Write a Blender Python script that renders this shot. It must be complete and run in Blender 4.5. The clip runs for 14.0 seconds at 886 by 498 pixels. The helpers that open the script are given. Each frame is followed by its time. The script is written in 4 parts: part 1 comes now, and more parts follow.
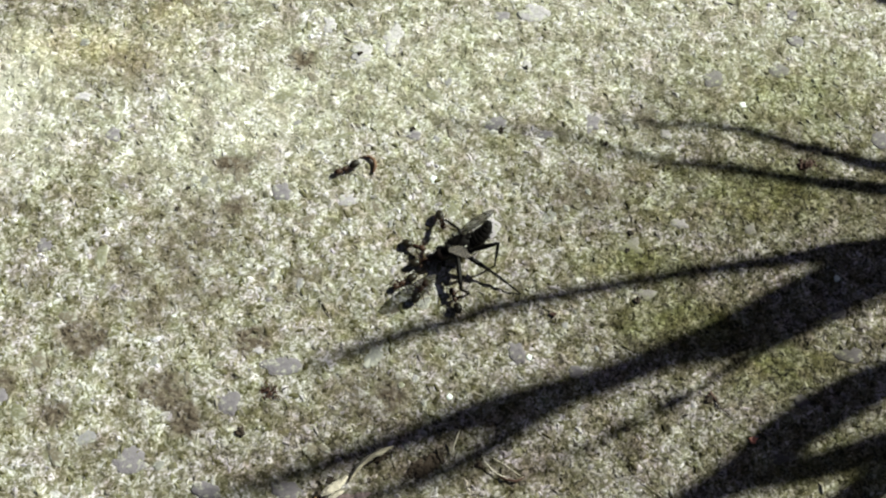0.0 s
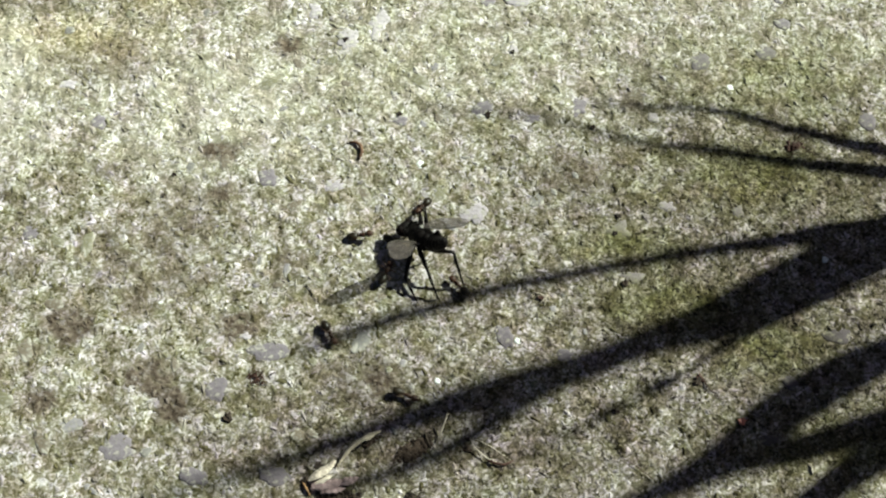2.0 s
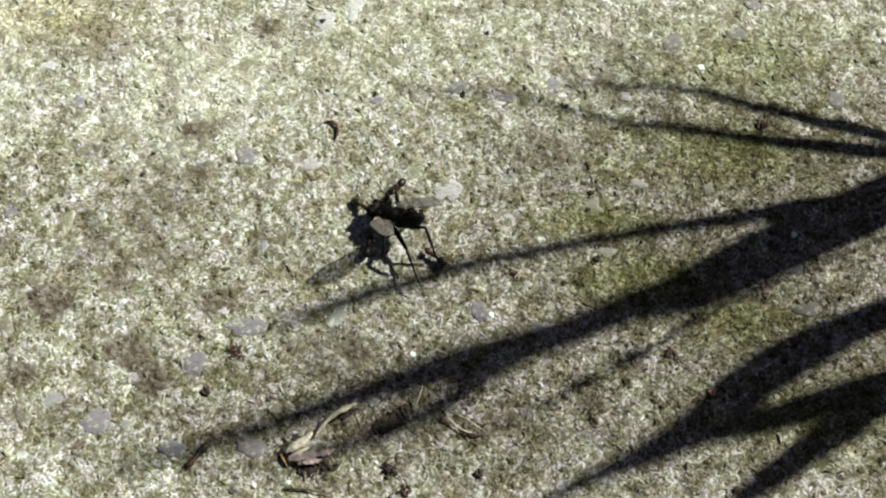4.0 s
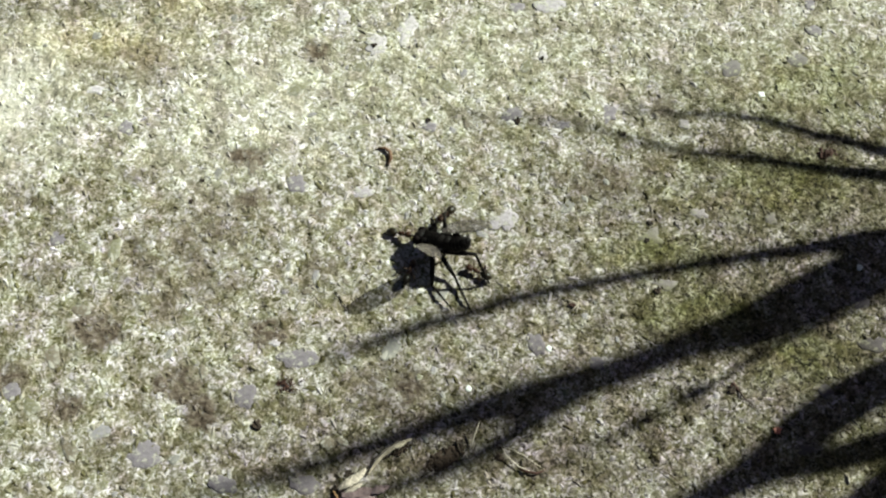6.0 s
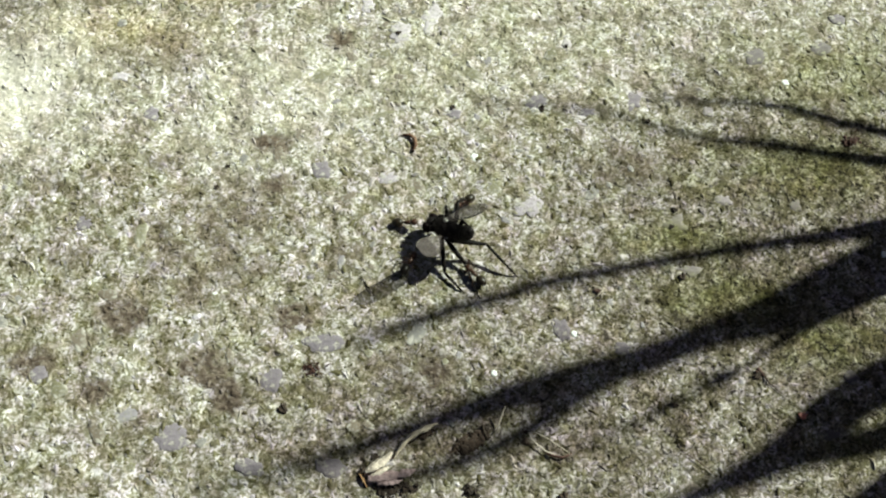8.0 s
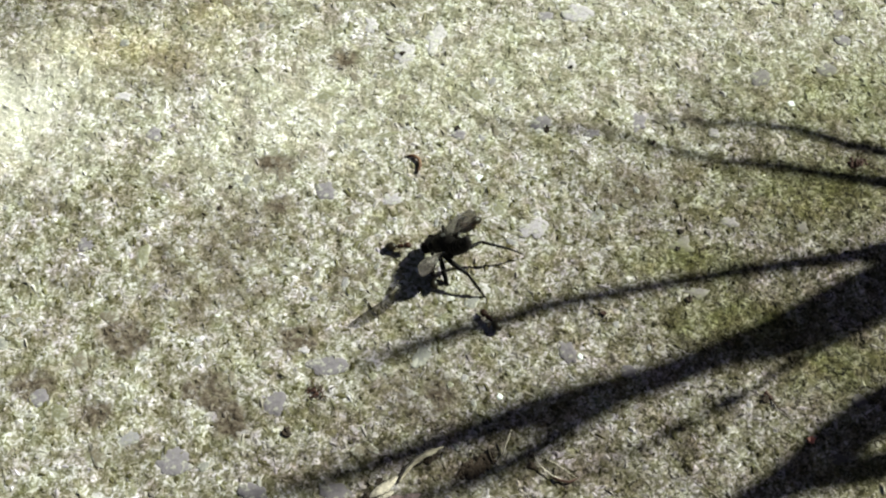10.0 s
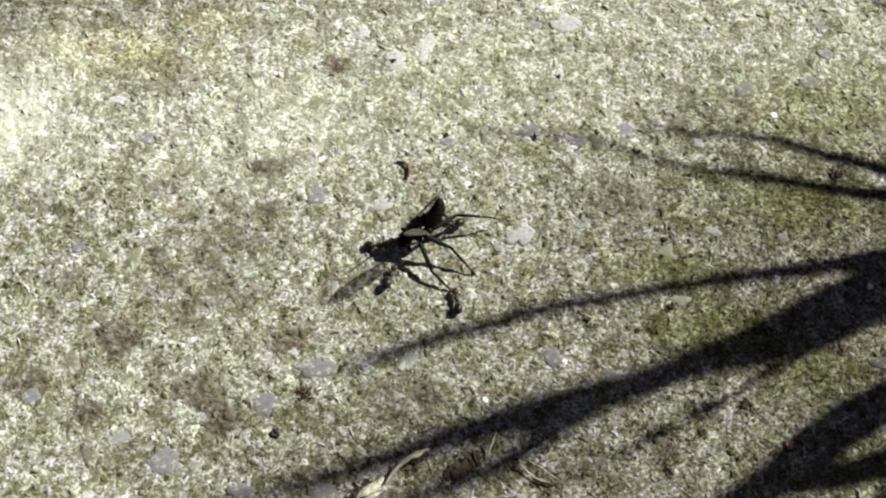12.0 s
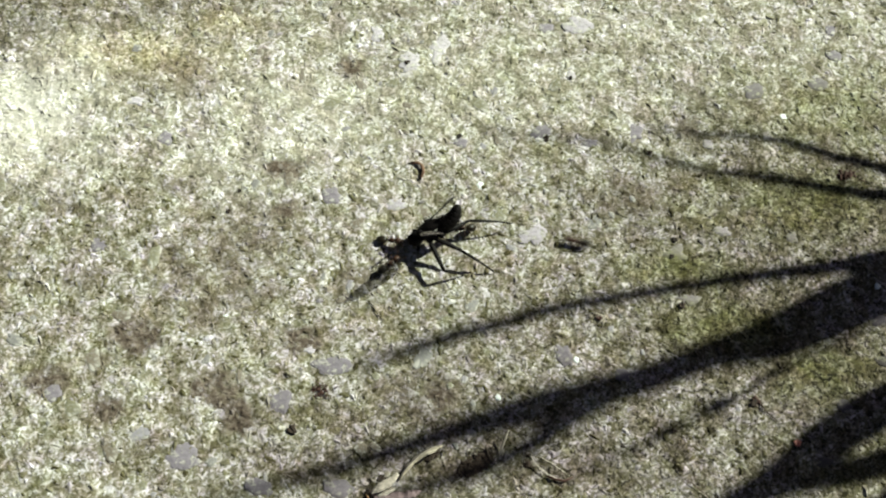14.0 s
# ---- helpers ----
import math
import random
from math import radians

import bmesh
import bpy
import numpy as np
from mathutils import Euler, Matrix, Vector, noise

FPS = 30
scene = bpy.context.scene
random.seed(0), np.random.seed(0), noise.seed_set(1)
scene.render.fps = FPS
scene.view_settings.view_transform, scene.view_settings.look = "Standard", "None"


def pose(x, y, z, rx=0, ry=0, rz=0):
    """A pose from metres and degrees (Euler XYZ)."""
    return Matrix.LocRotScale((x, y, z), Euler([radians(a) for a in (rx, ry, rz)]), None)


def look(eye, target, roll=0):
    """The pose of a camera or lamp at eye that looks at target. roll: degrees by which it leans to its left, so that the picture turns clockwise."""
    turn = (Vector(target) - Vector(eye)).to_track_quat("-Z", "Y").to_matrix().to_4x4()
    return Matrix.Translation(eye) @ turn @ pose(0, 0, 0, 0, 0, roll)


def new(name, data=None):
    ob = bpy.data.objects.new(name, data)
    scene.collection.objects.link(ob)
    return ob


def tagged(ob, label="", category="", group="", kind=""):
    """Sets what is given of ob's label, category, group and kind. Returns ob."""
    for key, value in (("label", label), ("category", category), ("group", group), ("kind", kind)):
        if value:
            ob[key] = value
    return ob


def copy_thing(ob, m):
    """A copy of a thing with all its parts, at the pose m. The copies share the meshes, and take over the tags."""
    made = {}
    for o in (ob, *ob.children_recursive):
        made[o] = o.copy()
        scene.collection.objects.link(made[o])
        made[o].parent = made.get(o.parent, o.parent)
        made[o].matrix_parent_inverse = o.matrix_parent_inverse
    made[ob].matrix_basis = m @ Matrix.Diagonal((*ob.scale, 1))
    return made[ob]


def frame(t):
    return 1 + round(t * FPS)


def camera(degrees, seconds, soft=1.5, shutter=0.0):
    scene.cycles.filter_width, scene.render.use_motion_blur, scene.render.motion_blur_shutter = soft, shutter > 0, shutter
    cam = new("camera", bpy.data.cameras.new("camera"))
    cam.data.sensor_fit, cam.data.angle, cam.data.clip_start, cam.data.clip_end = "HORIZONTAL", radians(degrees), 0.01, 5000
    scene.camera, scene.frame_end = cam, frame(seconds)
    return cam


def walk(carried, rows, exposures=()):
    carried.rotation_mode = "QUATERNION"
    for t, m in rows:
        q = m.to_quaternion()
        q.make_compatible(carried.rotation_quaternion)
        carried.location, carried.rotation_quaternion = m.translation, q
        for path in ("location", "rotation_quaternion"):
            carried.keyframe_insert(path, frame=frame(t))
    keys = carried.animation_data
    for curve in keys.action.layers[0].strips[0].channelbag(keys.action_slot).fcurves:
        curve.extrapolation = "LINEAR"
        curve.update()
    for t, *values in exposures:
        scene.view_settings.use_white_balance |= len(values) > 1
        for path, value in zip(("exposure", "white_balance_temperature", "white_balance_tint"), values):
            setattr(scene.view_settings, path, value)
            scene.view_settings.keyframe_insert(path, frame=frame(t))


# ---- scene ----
# ---- camera ----
cam = camera(38.3, 14.0, soft=2.15, shutter=0.7)
MM = 0.001
PATH = [(0, 0.00235, -0.05866, 0.13306, 23.897, -0.312, 0.098), (0.5, 0.00184, -0.05932, 0.13326, 24.055, -0.451, -0.085), (1, 0.00308, -0.05922,
     0.13363, 24.250, -0.275, -0.157), (1.5, 0.00266, -0.06065, 0.13216, 24.080, -0.311, -0.469), (2, 0.00339, -0.06019, 0.13193, 23.939, -0.270,
     -0.400), (2.5, 0.00413, -0.06130, 0.13146, 23.924, -0.345, -0.452), (2.7, 0.00530, -0.06149, 0.13140, 23.885, -0.354, -0.508), (4.8, 0.00393,
     -0.06465, 0.13345, 24.365, -0.716, -0.849), (5, 0.00298, -0.06383, 0.13284, 24.480, -0.702, -0.673), (5.5, 0.00044, -0.06199, 0.13034, 24.589,
     -0.258, -0.191), (6, 0.00065, -0.06067, 0.13026, 24.691, -0.086, -0.172), (6.5, 0.00000, -0.06086, 0.13051, 25.000, 0.000, -0.000), (7, -0.00131,
     -0.06246, 0.13161, 24.996, 0.067, 0.082), (7.5, -0.00125, -0.06287, 0.13025, 25.132, 0.235, 0.041), (8, -0.00164, -0.06281, 0.12964, 24.931,
     0.036, 0.067), (8.2, -0.00116, -0.06254, 0.13000, 25.033, 0.121, -0.062), (10.3, -0.00359, -0.06178, 0.12820, 25.731, -0.381, -0.005), (10.5,
     -0.00427, -0.06150, 0.12770, 25.629, -0.663, -0.183), (11, -0.00556, -0.05973, 0.12990, 25.769, -0.830, 0.533), (11.5, -0.00494, -0.06038,
     0.13075, 25.770, -1.043, 0.405), (12, -0.00301, -0.06240, 0.13145, 25.681, -1.054, 0.332), (12.5, -0.00221, -0.06223, 0.13203, 25.519, -0.864,
     0.268), (13, -0.00313, -0.06270, 0.13168, 25.616, -0.761, 0.449), (13.5, -0.00372, -0.06250, 0.13232, 25.529, -0.857, 0.554), (14, -0.00389,
     -0.06264, 0.13381, 25.344, -0.845, 0.548)]
walk(cam, [(t, pose(x, y, z, rx, ry, rz)) for t, x, y, z, rx, ry, rz in PATH])

# ---- light: a low clear sun over an open slab ----
SUN_HEIGHT, SUN_SIDE = 39.0, 28.0          # degrees above the ground; degrees from +x towards +y
TO_SUN = Vector((math.cos(radians(SUN_HEIGHT)) * math.cos(radians(SUN_SIDE)),
                 math.cos(radians(SUN_HEIGHT)) * math.sin(radians(SUN_SIDE)), math.sin(radians(SUN_HEIGHT))))
sun = new("sun", bpy.data.lights.new("sun", "SUN"))
sun.data.energy, sun.data.angle, sun.data.color = 5.0, radians(0.85), (0.895, 1.0, 0.85)
sun.matrix_world = look(TO_SUN, (0, 0, 0))
world = bpy.data.worlds.new("sky")
scene.world = world
world.use_nodes = True
sky = world.node_tree.nodes.new("ShaderNodeTexSky")
sky.sky_type, sky.sun_disc = "NISHITA", False
sky.dust_density, sky.ozone_density = 2.4, 2.6
sky.sun_elevation, sky.sun_rotation = radians(SUN_HEIGHT), radians(90 - SUN_SIDE)
world.node_tree.nodes["Background"].inputs["Strength"].default_value = 0.0148
world.node_tree.links.new(sky.outputs[0], world.node_tree.nodes["Background"].inputs["Color"])
scene.view_settings.exposure = 0.72

rng = np.random.default_rng(7)


# ---- materials ----
class Mat:
    """A small helper to wire a node material."""

    def __init__(self, name):
        self.mat = bpy.data.materials.new(name)
        self.mat.use_nodes = True
        self.tree = self.mat.node_tree
        self.bsdf = self.tree.nodes["Principled BSDF"]

    def node(self, kind, **values):
        n = self.tree.nodes.new(kind)
        for key, value in values.items():
            if key in n.inputs:
                n.inputs[key].default_value = value
        return n

    def link(self, a, b):
        self.tree.links.new(a, b)

    def noise(self, scale, detail=3.0, rough=0.55, swirl=0.0):
        n = self.node("ShaderNodeTexNoise", Scale=scale, Detail=detail, Roughness=rough, Distortion=swirl)
        self.link(self.coords(), n.inputs["Vector"])
        return n.outputs["Fac"]

    def coords(self):
        for n in self.tree.nodes:
            if n.bl_idname == "ShaderNodeTexCoord":
                return n.outputs["Object"]
        return self.node("ShaderNodeTexCoord").outputs["Object"]

    def ramp(self, fac, stops):
        n = self.node("ShaderNodeValToRGB")
        r = n.color_ramp
        while len(r.elements) < len(stops):
            r.elements.new(0.5)
        for e, (at, c) in zip(r.elements, stops):
            e.position, e.color = at, (*c, 1)
        self.link(fac, n.inputs["Fac"])
        return n.outputs["Color"]

    def mix(self, fac, a, b, mode="MIX"):
        n = self.tree.nodes.new("ShaderNodeMix")
        n.data_type, n.blend_type = "RGBA", mode
        for value, socket in ((fac, n.inputs[0]), (a, n.inputs[6]), (b, n.inputs[7])):
            if isinstance(value, (int, float)):
                socket.default_value = value
            elif isinstance(value, tuple):
                socket.default_value = (*value, 1)
            else:
                self.link(value, socket)
        return n.outputs[2]

    def maths(self, op, a, b):
        n = self.tree.nodes.new("ShaderNodeMath")
        n.operation, n.use_clamp = op, True
        for value, socket in ((a, n.inputs[0]), (b, n.inputs[1])):
            if isinstance(value, (int, float)):
                socket.default_value = value
            else:
                self.link(value, socket)
        return n.outputs[0]

    def attr(self, name):
        n = self.tree.nodes.new("ShaderNodeAttribute")
        n.attribute_name = name
        return n.outputs["Fac"]

    def finish(self, colour, rough, bump=None, height=0.0, metal=0.0, specular=0.5):
        if isinstance(colour, tuple):
            self.bsdf.inputs["Base Color"].default_value = (*colour, 1)
        else:
            self.link(colour, self.bsdf.inputs["Base Color"])
        if isinstance(rough, (int, float)):
            self.bsdf.inputs["Roughness"].default_value = rough
        else:
            self.link(rough, self.bsdf.inputs["Roughness"])
        self.bsdf.inputs["Metallic"].default_value = metal
        self.bsdf.inputs["Specular IOR Level"].default_value = specular
        if bump is not None:
            n = self.node("ShaderNodeBump", Strength=1.0, Distance=height)
            self.link(bump, n.inputs["Height"])
            self.link(n.outputs["Normal"], self.bsdf.inputs["Normal"])
        return self.mat


def stained(m, colour):
    """Lays the slab's stains (brown, algae, yellow lichen), its darkened patches and its pale zones over a colour."""
    colour = m.mix(0.9, colour, m.ramp(m.noise(260, 3, 0.6), [(0.34, (0.96, 1.0, 0.89)), (0.5, (1.0, 1.0, 1.0)), (0.68, (1.05, 0.985, 1.08))]), "MULTIPLY")
    colour = m.mix(0.45, colour, m.ramp(m.noise(1000, 2, 0.5), [(0.36, (0.965, 1.0, 0.88)), (0.5, (1.0, 1.0, 1.0)), (0.64, (1.03, 0.98, 1.07))]), "MULTIPLY")
    blotch = m.ramp(m.noise(330, 4, 0.6), [(0.45, (1.06, 1.06, 1.07)), (0.58, (0.56, 0.525, 0.42))])
    colour = m.mix(0.9, colour, blotch, "MULTIPLY")
    colour = m.mix(1.0, colour, m.ramp(m.noise(310, 3, 0.55, 0.4), [(0.52, (1, 1, 1)), (0.63, (1.30, 1.30, 1.29))]), "MULTIPLY")
    crust = m.maths("MULTIPLY", m.attr("pale_zone"), 0.42)
    colour = m.mix(crust, colour, m.mix(m.noise(800, 3, 0.6), (0.255, 0.25, 0.205), (0.42, 0.415, 0.36)))
    # coarser pits follow the darkened patches
    worn = m.maths("MULTIPLY", m.attr("shade_stain"), 0.9)
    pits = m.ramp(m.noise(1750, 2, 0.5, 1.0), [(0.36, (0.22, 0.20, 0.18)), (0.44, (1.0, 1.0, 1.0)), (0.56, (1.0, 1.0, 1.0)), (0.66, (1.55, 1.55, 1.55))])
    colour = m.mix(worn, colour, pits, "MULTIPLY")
    broken = m.maths("MULTIPLY", m.maths("SUBTRACT", m.noise(850, 4, 0.65, 0.6), 0.25), 3.4)
    dull = m.maths("MULTIPLY", m.attr("brown"), broken)
    colour = m.mix(m.maths("MULTIPLY", dull, 1.1), colour, m.ramp(m.noise(1500, 3, 0.6, 0.8), [(0.35, (0.053, 0.040, 0.026)), (0.50, (0.099, 0.079, 0.053)), (0.66, (0.185, 0.160, 0.114))]))
    return weathered(m, m.mix(1.0, colour, (1.055, 0.965, 1.085), "MULTIPLY"))


def weathered(m, colour):
    """Lays algae, lichen, the painted light falloff with its corner stains, and the pale zones over a colour."""
    patchy = m.noise(420, 4, 0.6)
    for name, tint, most in (("algae", (0.56, 0.60, 0.30), 1.10), ("shade_stain", (0.50, 0.468, 0.465), 1.0),
                             ("lichen", (1.06, 0.985, 0.74), 0.8), ("pale_zone", (1.77, 1.81, 1.76), 1.0)):
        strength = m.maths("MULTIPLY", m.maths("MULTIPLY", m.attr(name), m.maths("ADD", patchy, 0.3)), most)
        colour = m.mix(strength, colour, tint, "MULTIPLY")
    return colour


def cement_material():
    m = Mat("weathered_cement")
    fine, grit, mid, wide = m.noise(1400, 3, 0.55, 1.3), m.noise(3600, 2, 0.5, 0.8), m.noise(520, 3), m.noise(90, 2)
    blend = m.maths("ADD", m.maths("MULTIPLY", fine, 0.72), m.maths("MULTIPLY", grit, 0.28))
    colour = m.ramp(blend, [(0.36, (0.060, 0.056, 0.021)), (0.44, (0.163, 0.161, 0.083)), (0.52, (0.300, 0.294, 0.228)), (0.61, (0.68, 0.675, 0.645))])
    colour = m.mix(m.maths("MULTIPLY", mid, 0.45), colour, m.mix(wide, (0.20, 0.196, 0.135), (0.30, 0.29, 0.235)))
    return m.finish(stained(m, colour), 0.92, blend, 0.00012, specular=0.2)


def grain_material():
    m = Mat("sand_grain")
    island = m.tree.nodes.new("ShaderNodeNewGeometry").outputs["Random Per Island"]
    colour = m.ramp(island, [(0.0, (0.068, 0.063, 0.025)), (0.22, (0.150, 0.147, 0.077)), (0.5, (0.265, 0.259, 0.198)),
                             (0.74, (0.42, 0.412, 0.362)), (0.92, (0.63, 0.625, 0.60)), (1.0, (0.29, 0.278, 0.285))])
    tone = m.ramp(m.noise(2000, 3, 0.6, 1.0), [(0.35, (0.28, 0.28, 0.25)), (0.65, (0.76, 0.76, 0.74))])
    colour = m.mix(0.45, colour, tone, "OVERLAY")
    return m.finish(stained(m, colour), 0.85, m.noise(4200, 2), 0.00008, specular=0.2)


def speckled(name, dark, light, rough=0.7, scale=2500, height=0.00004, specular=0.4):
    """A material of two tones that differ a little from piece to piece."""
    m = Mat(name)
    own = m.tree.nodes.new("ShaderNodeObjectInfo").outputs["Random"]
    fac = m.maths("ADD", m.maths("MULTIPLY", m.noise(scale, 4, 0.6), 0.8), m.maths("MULTIPLY", own, 0.25))
    return m.finish(m.ramp(fac, [(0.28, dark), (0.75, light)]), rough, m.noise(scale * 1.7, 2), height, specular=specular)


def stone_material(name, dark, light, film_from=0.48):
    """Aggregate with a broken film of cement over it."""
    m = Mat(name)
    own = m.tree.nodes.new("ShaderNodeObjectInfo").outputs["Random"]
    fac = m.maths("ADD", m.maths("MULTIPLY", m.noise(1600, 4, 0.65), 0.8), m.maths("MULTIPLY", own, 0.2))
    colour = m.ramp(fac, [(0.3, dark), (0.72, light)])
    film = m.ramp(m.noise(1300, 5, 0.7, 0.8), [(film_from, (0, 0, 0)), (film_from + 0.09, (0.9, 0.9, 0.9))])
    cement = m.ramp(m.noise(1600, 3, 0.5, 1.2), [(0.38, (0.12, 0.117, 0.085)), (0.6, (0.46, 0.45, 0.385))])
    colour = m.mix(1.0, m.mix(film, colour, cement), (1.06, 1.0, 1.05), "MULTIPLY")
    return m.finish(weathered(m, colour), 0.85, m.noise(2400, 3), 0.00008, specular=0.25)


CEMENT, GRAIN = cement_material(), grain_material()
AGGREGATE = [("small brown stone worn level with the concrete", stone_material("brown_aggregate", (0.145, 0.122, 0.088), (0.225, 0.198, 0.150), 0.47)),
             ("small grey stone worn level with the concrete", stone_material("dull_grey_aggregate", (0.165, 0.162, 0.148), (0.265, 0.260, 0.240), 0.46)),
             ("small mauve grey stone worn level with the concrete", stone_material("mauve_aggregate", (0.200, 0.190, 0.196), (0.315, 0.302, 0.312), 0.46)),
             ("small olive stone worn level with the concrete", stone_material("olive_aggregate", (0.145, 0.140, 0.082), (0.245, 0.240, 0.155), 0.46))]
STONE_GREY = stone_material("grey_aggregate", (0.150, 0.134, 0.146), (0.25, 0.228, 0.246), 0.51)
STONE_PALE = stone_material("pale_aggregate", (0.30, 0.275, 0.292), (0.51, 0.475, 0.50), 0.485)
STONE_WHITE = speckled("white_quartz", (0.66, 0.66, 0.64), (0.85, 0.85, 0.84), 0.4, 2600)
CRUMB = speckled("dark_crumb", (0.012, 0.009, 0.007), (0.05, 0.03, 0.02), 0.9, 3000)
RED_CRUMB = speckled("reddish_crumb", (0.018, 0.008, 0.006), (0.072, 0.030, 0.021), 0.8, 3000)
CURL = speckled("rust_brown_scrap", (0.055, 0.026, 0.016), (0.21, 0.11, 0.065), 0.7, 2500)
RED_SPECK = speckled("red_speck", (0.42, 0.10, 0.07), (0.62, 0.24, 0.18), 0.5, 3000)
HUSK = speckled("dry_husk", (0.120, 0.090, 0.062), (0.56, 0.475, 0.37), 0.85, 1700, 0.00018, 0.15)
HUSK_PALE = speckled("pale_dry_husk", (0.26, 0.20, 0.15), (0.80, 0.69, 0.59), 0.85, 2100, 0.0002, 0.15)
BRACT = speckled("shrivelled_bract", (0.075, 0.046, 0.044), (0.46, 0.33, 0.33), 0.85, 2000, 0.0002, 0.15)
ORANGE = speckled("orange_splinter", (0.16, 0.075, 0.03), (0.42, 0.25, 0.12), 0.7, 2500)
STRAW = speckled("straw", (0.30, 0.25, 0.20), (0.62, 0.53, 0.45), 0.5, 1500)
TWIG = speckled("dark_twig", (0.02, 0.018, 0.01), (0.09, 0.055, 0.04), 0.8, 2500)
GRASS = speckled("grass_blade", (0.035, 0.075, 0.015), (0.07, 0.13, 0.03), 0.45, 300)
FLY_BLACK = speckled("black_cuticle", (0.0045, 0.0034, 0.0034), (0.0110, 0.0085, 0.0080), 0.55, 2800, 0.00002, 0.10)
FLY_LEG = speckled("black_leg", (0.004, 0.003, 0.003), (0.010, 0.007, 0.006), 0.55, 3000, 0.00001, 0.12)
FLY_EYE = speckled("dark_red_eye", (0.004, 0.003, 0.003), (0.008, 0.004, 0.004), 0.6, 6000, 0.00001, 0.06)
CALYPTER = speckled("whitish_scale", (0.30, 0.28, 0.24), (0.48, 0.46, 0.42), 0.4, 3000)
VEIN = speckled("wing_vein", (0.05, 0.042, 0.034), (0.12, 0.10, 0.08), 0.5, 3000)
ANT_DARK = speckled("dark_brown_cuticle", (0.008, 0.006, 0.004), (0.022, 0.015, 0.008), 0.4, 3500, 0.00001, 0.3)
ANT_RED = speckled("reddish_brown_cuticle", (0.022, 0.0105, 0.007), (0.064, 0.029, 0.0175), 0.45, 3500, 0.00001, 0.25)


def wing_material():
    """A thin membrane: light is partly let through, partly scattered to both sides, with a weak sheen."""
    m = Mat("smoky_wing")
    colour = m.ramp(m.noise(900, 3), [(0.3, (0.165, 0.138, 0.130)), (0.7, (0.240, 0.203, 0.192))])
    out = m.tree.nodes["Material Output"]
    sheen = m.node("ShaderNodeBsdfGlossy", Roughness=0.32)
    diffuse, through_light = m.node("ShaderNodeBsdfDiffuse"), m.node("ShaderNodeBsdfTranslucent")
    clear = m.node("ShaderNodeBsdfTransparent")
    for n in (diffuse, through_light):
        m.link(colour, n.inputs["Color"])
    shader = diffuse.outputs[0]
    for share, other in ((0.5, through_light), (0.05, sheen), (0.55, clear)):
        mixed = m.node("ShaderNodeMixShader", Fac=share)
        m.link(shader, mixed.inputs[1])
        m.link(other.outputs[0], mixed.inputs[2])
        shader = mixed.outputs[0]
    m.link(shader, out.inputs["Surface"])
    return m.mat


WING = wing_material()


# ---- mesh helpers ----
def part(name, bm, material, parent=None, label="", smooth=True):
    """Links a bmesh as one mesh object, under a thing or a part."""
    me = bpy.data.meshes.new(name)
    bm.normal_update()
    bm.to_mesh(me)
    bm.free()
    me.materials.append(material)
    for p in me.polygons:
        p.use_smooth = smooth
    ob = new(name, me)
    ob.parent = parent
    return tagged(ob, label)


def empty(name, m=None):
    ob = new(name)
    ob.empty_display_size = 0.002
    if m is not None:
        ob.matrix_basis = m
    return ob


def tube(bm, points, radii, sides=8, squash=1.0):
    """A closed tube through points (mm) with a radius (mm) at each."""
    pts = [Vector(p) * MM for p in points]
    rings = []
    side = None
    for i, p in enumerate(pts):
        way = (pts[min(i + 1, len(pts) - 1)] - pts[max(i - 1, 0)]).normalized()
        if side is None:
            side = way.cross(Vector((0, 0, 1)) if abs(way.z) < 0.9 else Vector((1, 0, 0))).normalized()
        side = (side - way * side.dot(way)).normalized()
        up = side.cross(way)
        r = radii[i] * MM
        rings.append([bm.verts.new(p + side * (r * math.cos(a)) + up * (r * squash * math.sin(a)))
                      for a in (2 * math.pi * k / sides for k in range(sides))])
    for a, b in zip(rings, rings[1:]):
        for k in range(sides):
            bm.faces.new((a[k], a[(k + 1) % sides], b[(k + 1) % sides], b[k]))
    bm.faces.new(rings[0][::-1])
    bm.faces.new(rings[-1])
    bmesh.ops.recalc_face_normals(bm, faces=bm.faces)
    return bm


def ball(bm, at, size, detail=2, rough=0.0, turn=0.0):
    """An ellipsoid at a place (mm), of half sizes (mm), with an uneven skin."""
    made = bmesh.ops.create_icosphere(bm, subdivisions=detail, radius=1.0)["verts"]
    spin = Matrix.Rotation(radians(turn), 3, "Z")
    for v in made:
        grow = 1.0 + rough * noise.noise(v.co * 1.7 + Vector(at))
        v.co = (Vector(at) + spin @ Vector((v.co.x * size[0], v.co.y * size[1], v.co.z * size[2])) * grow) * MM
    return bm


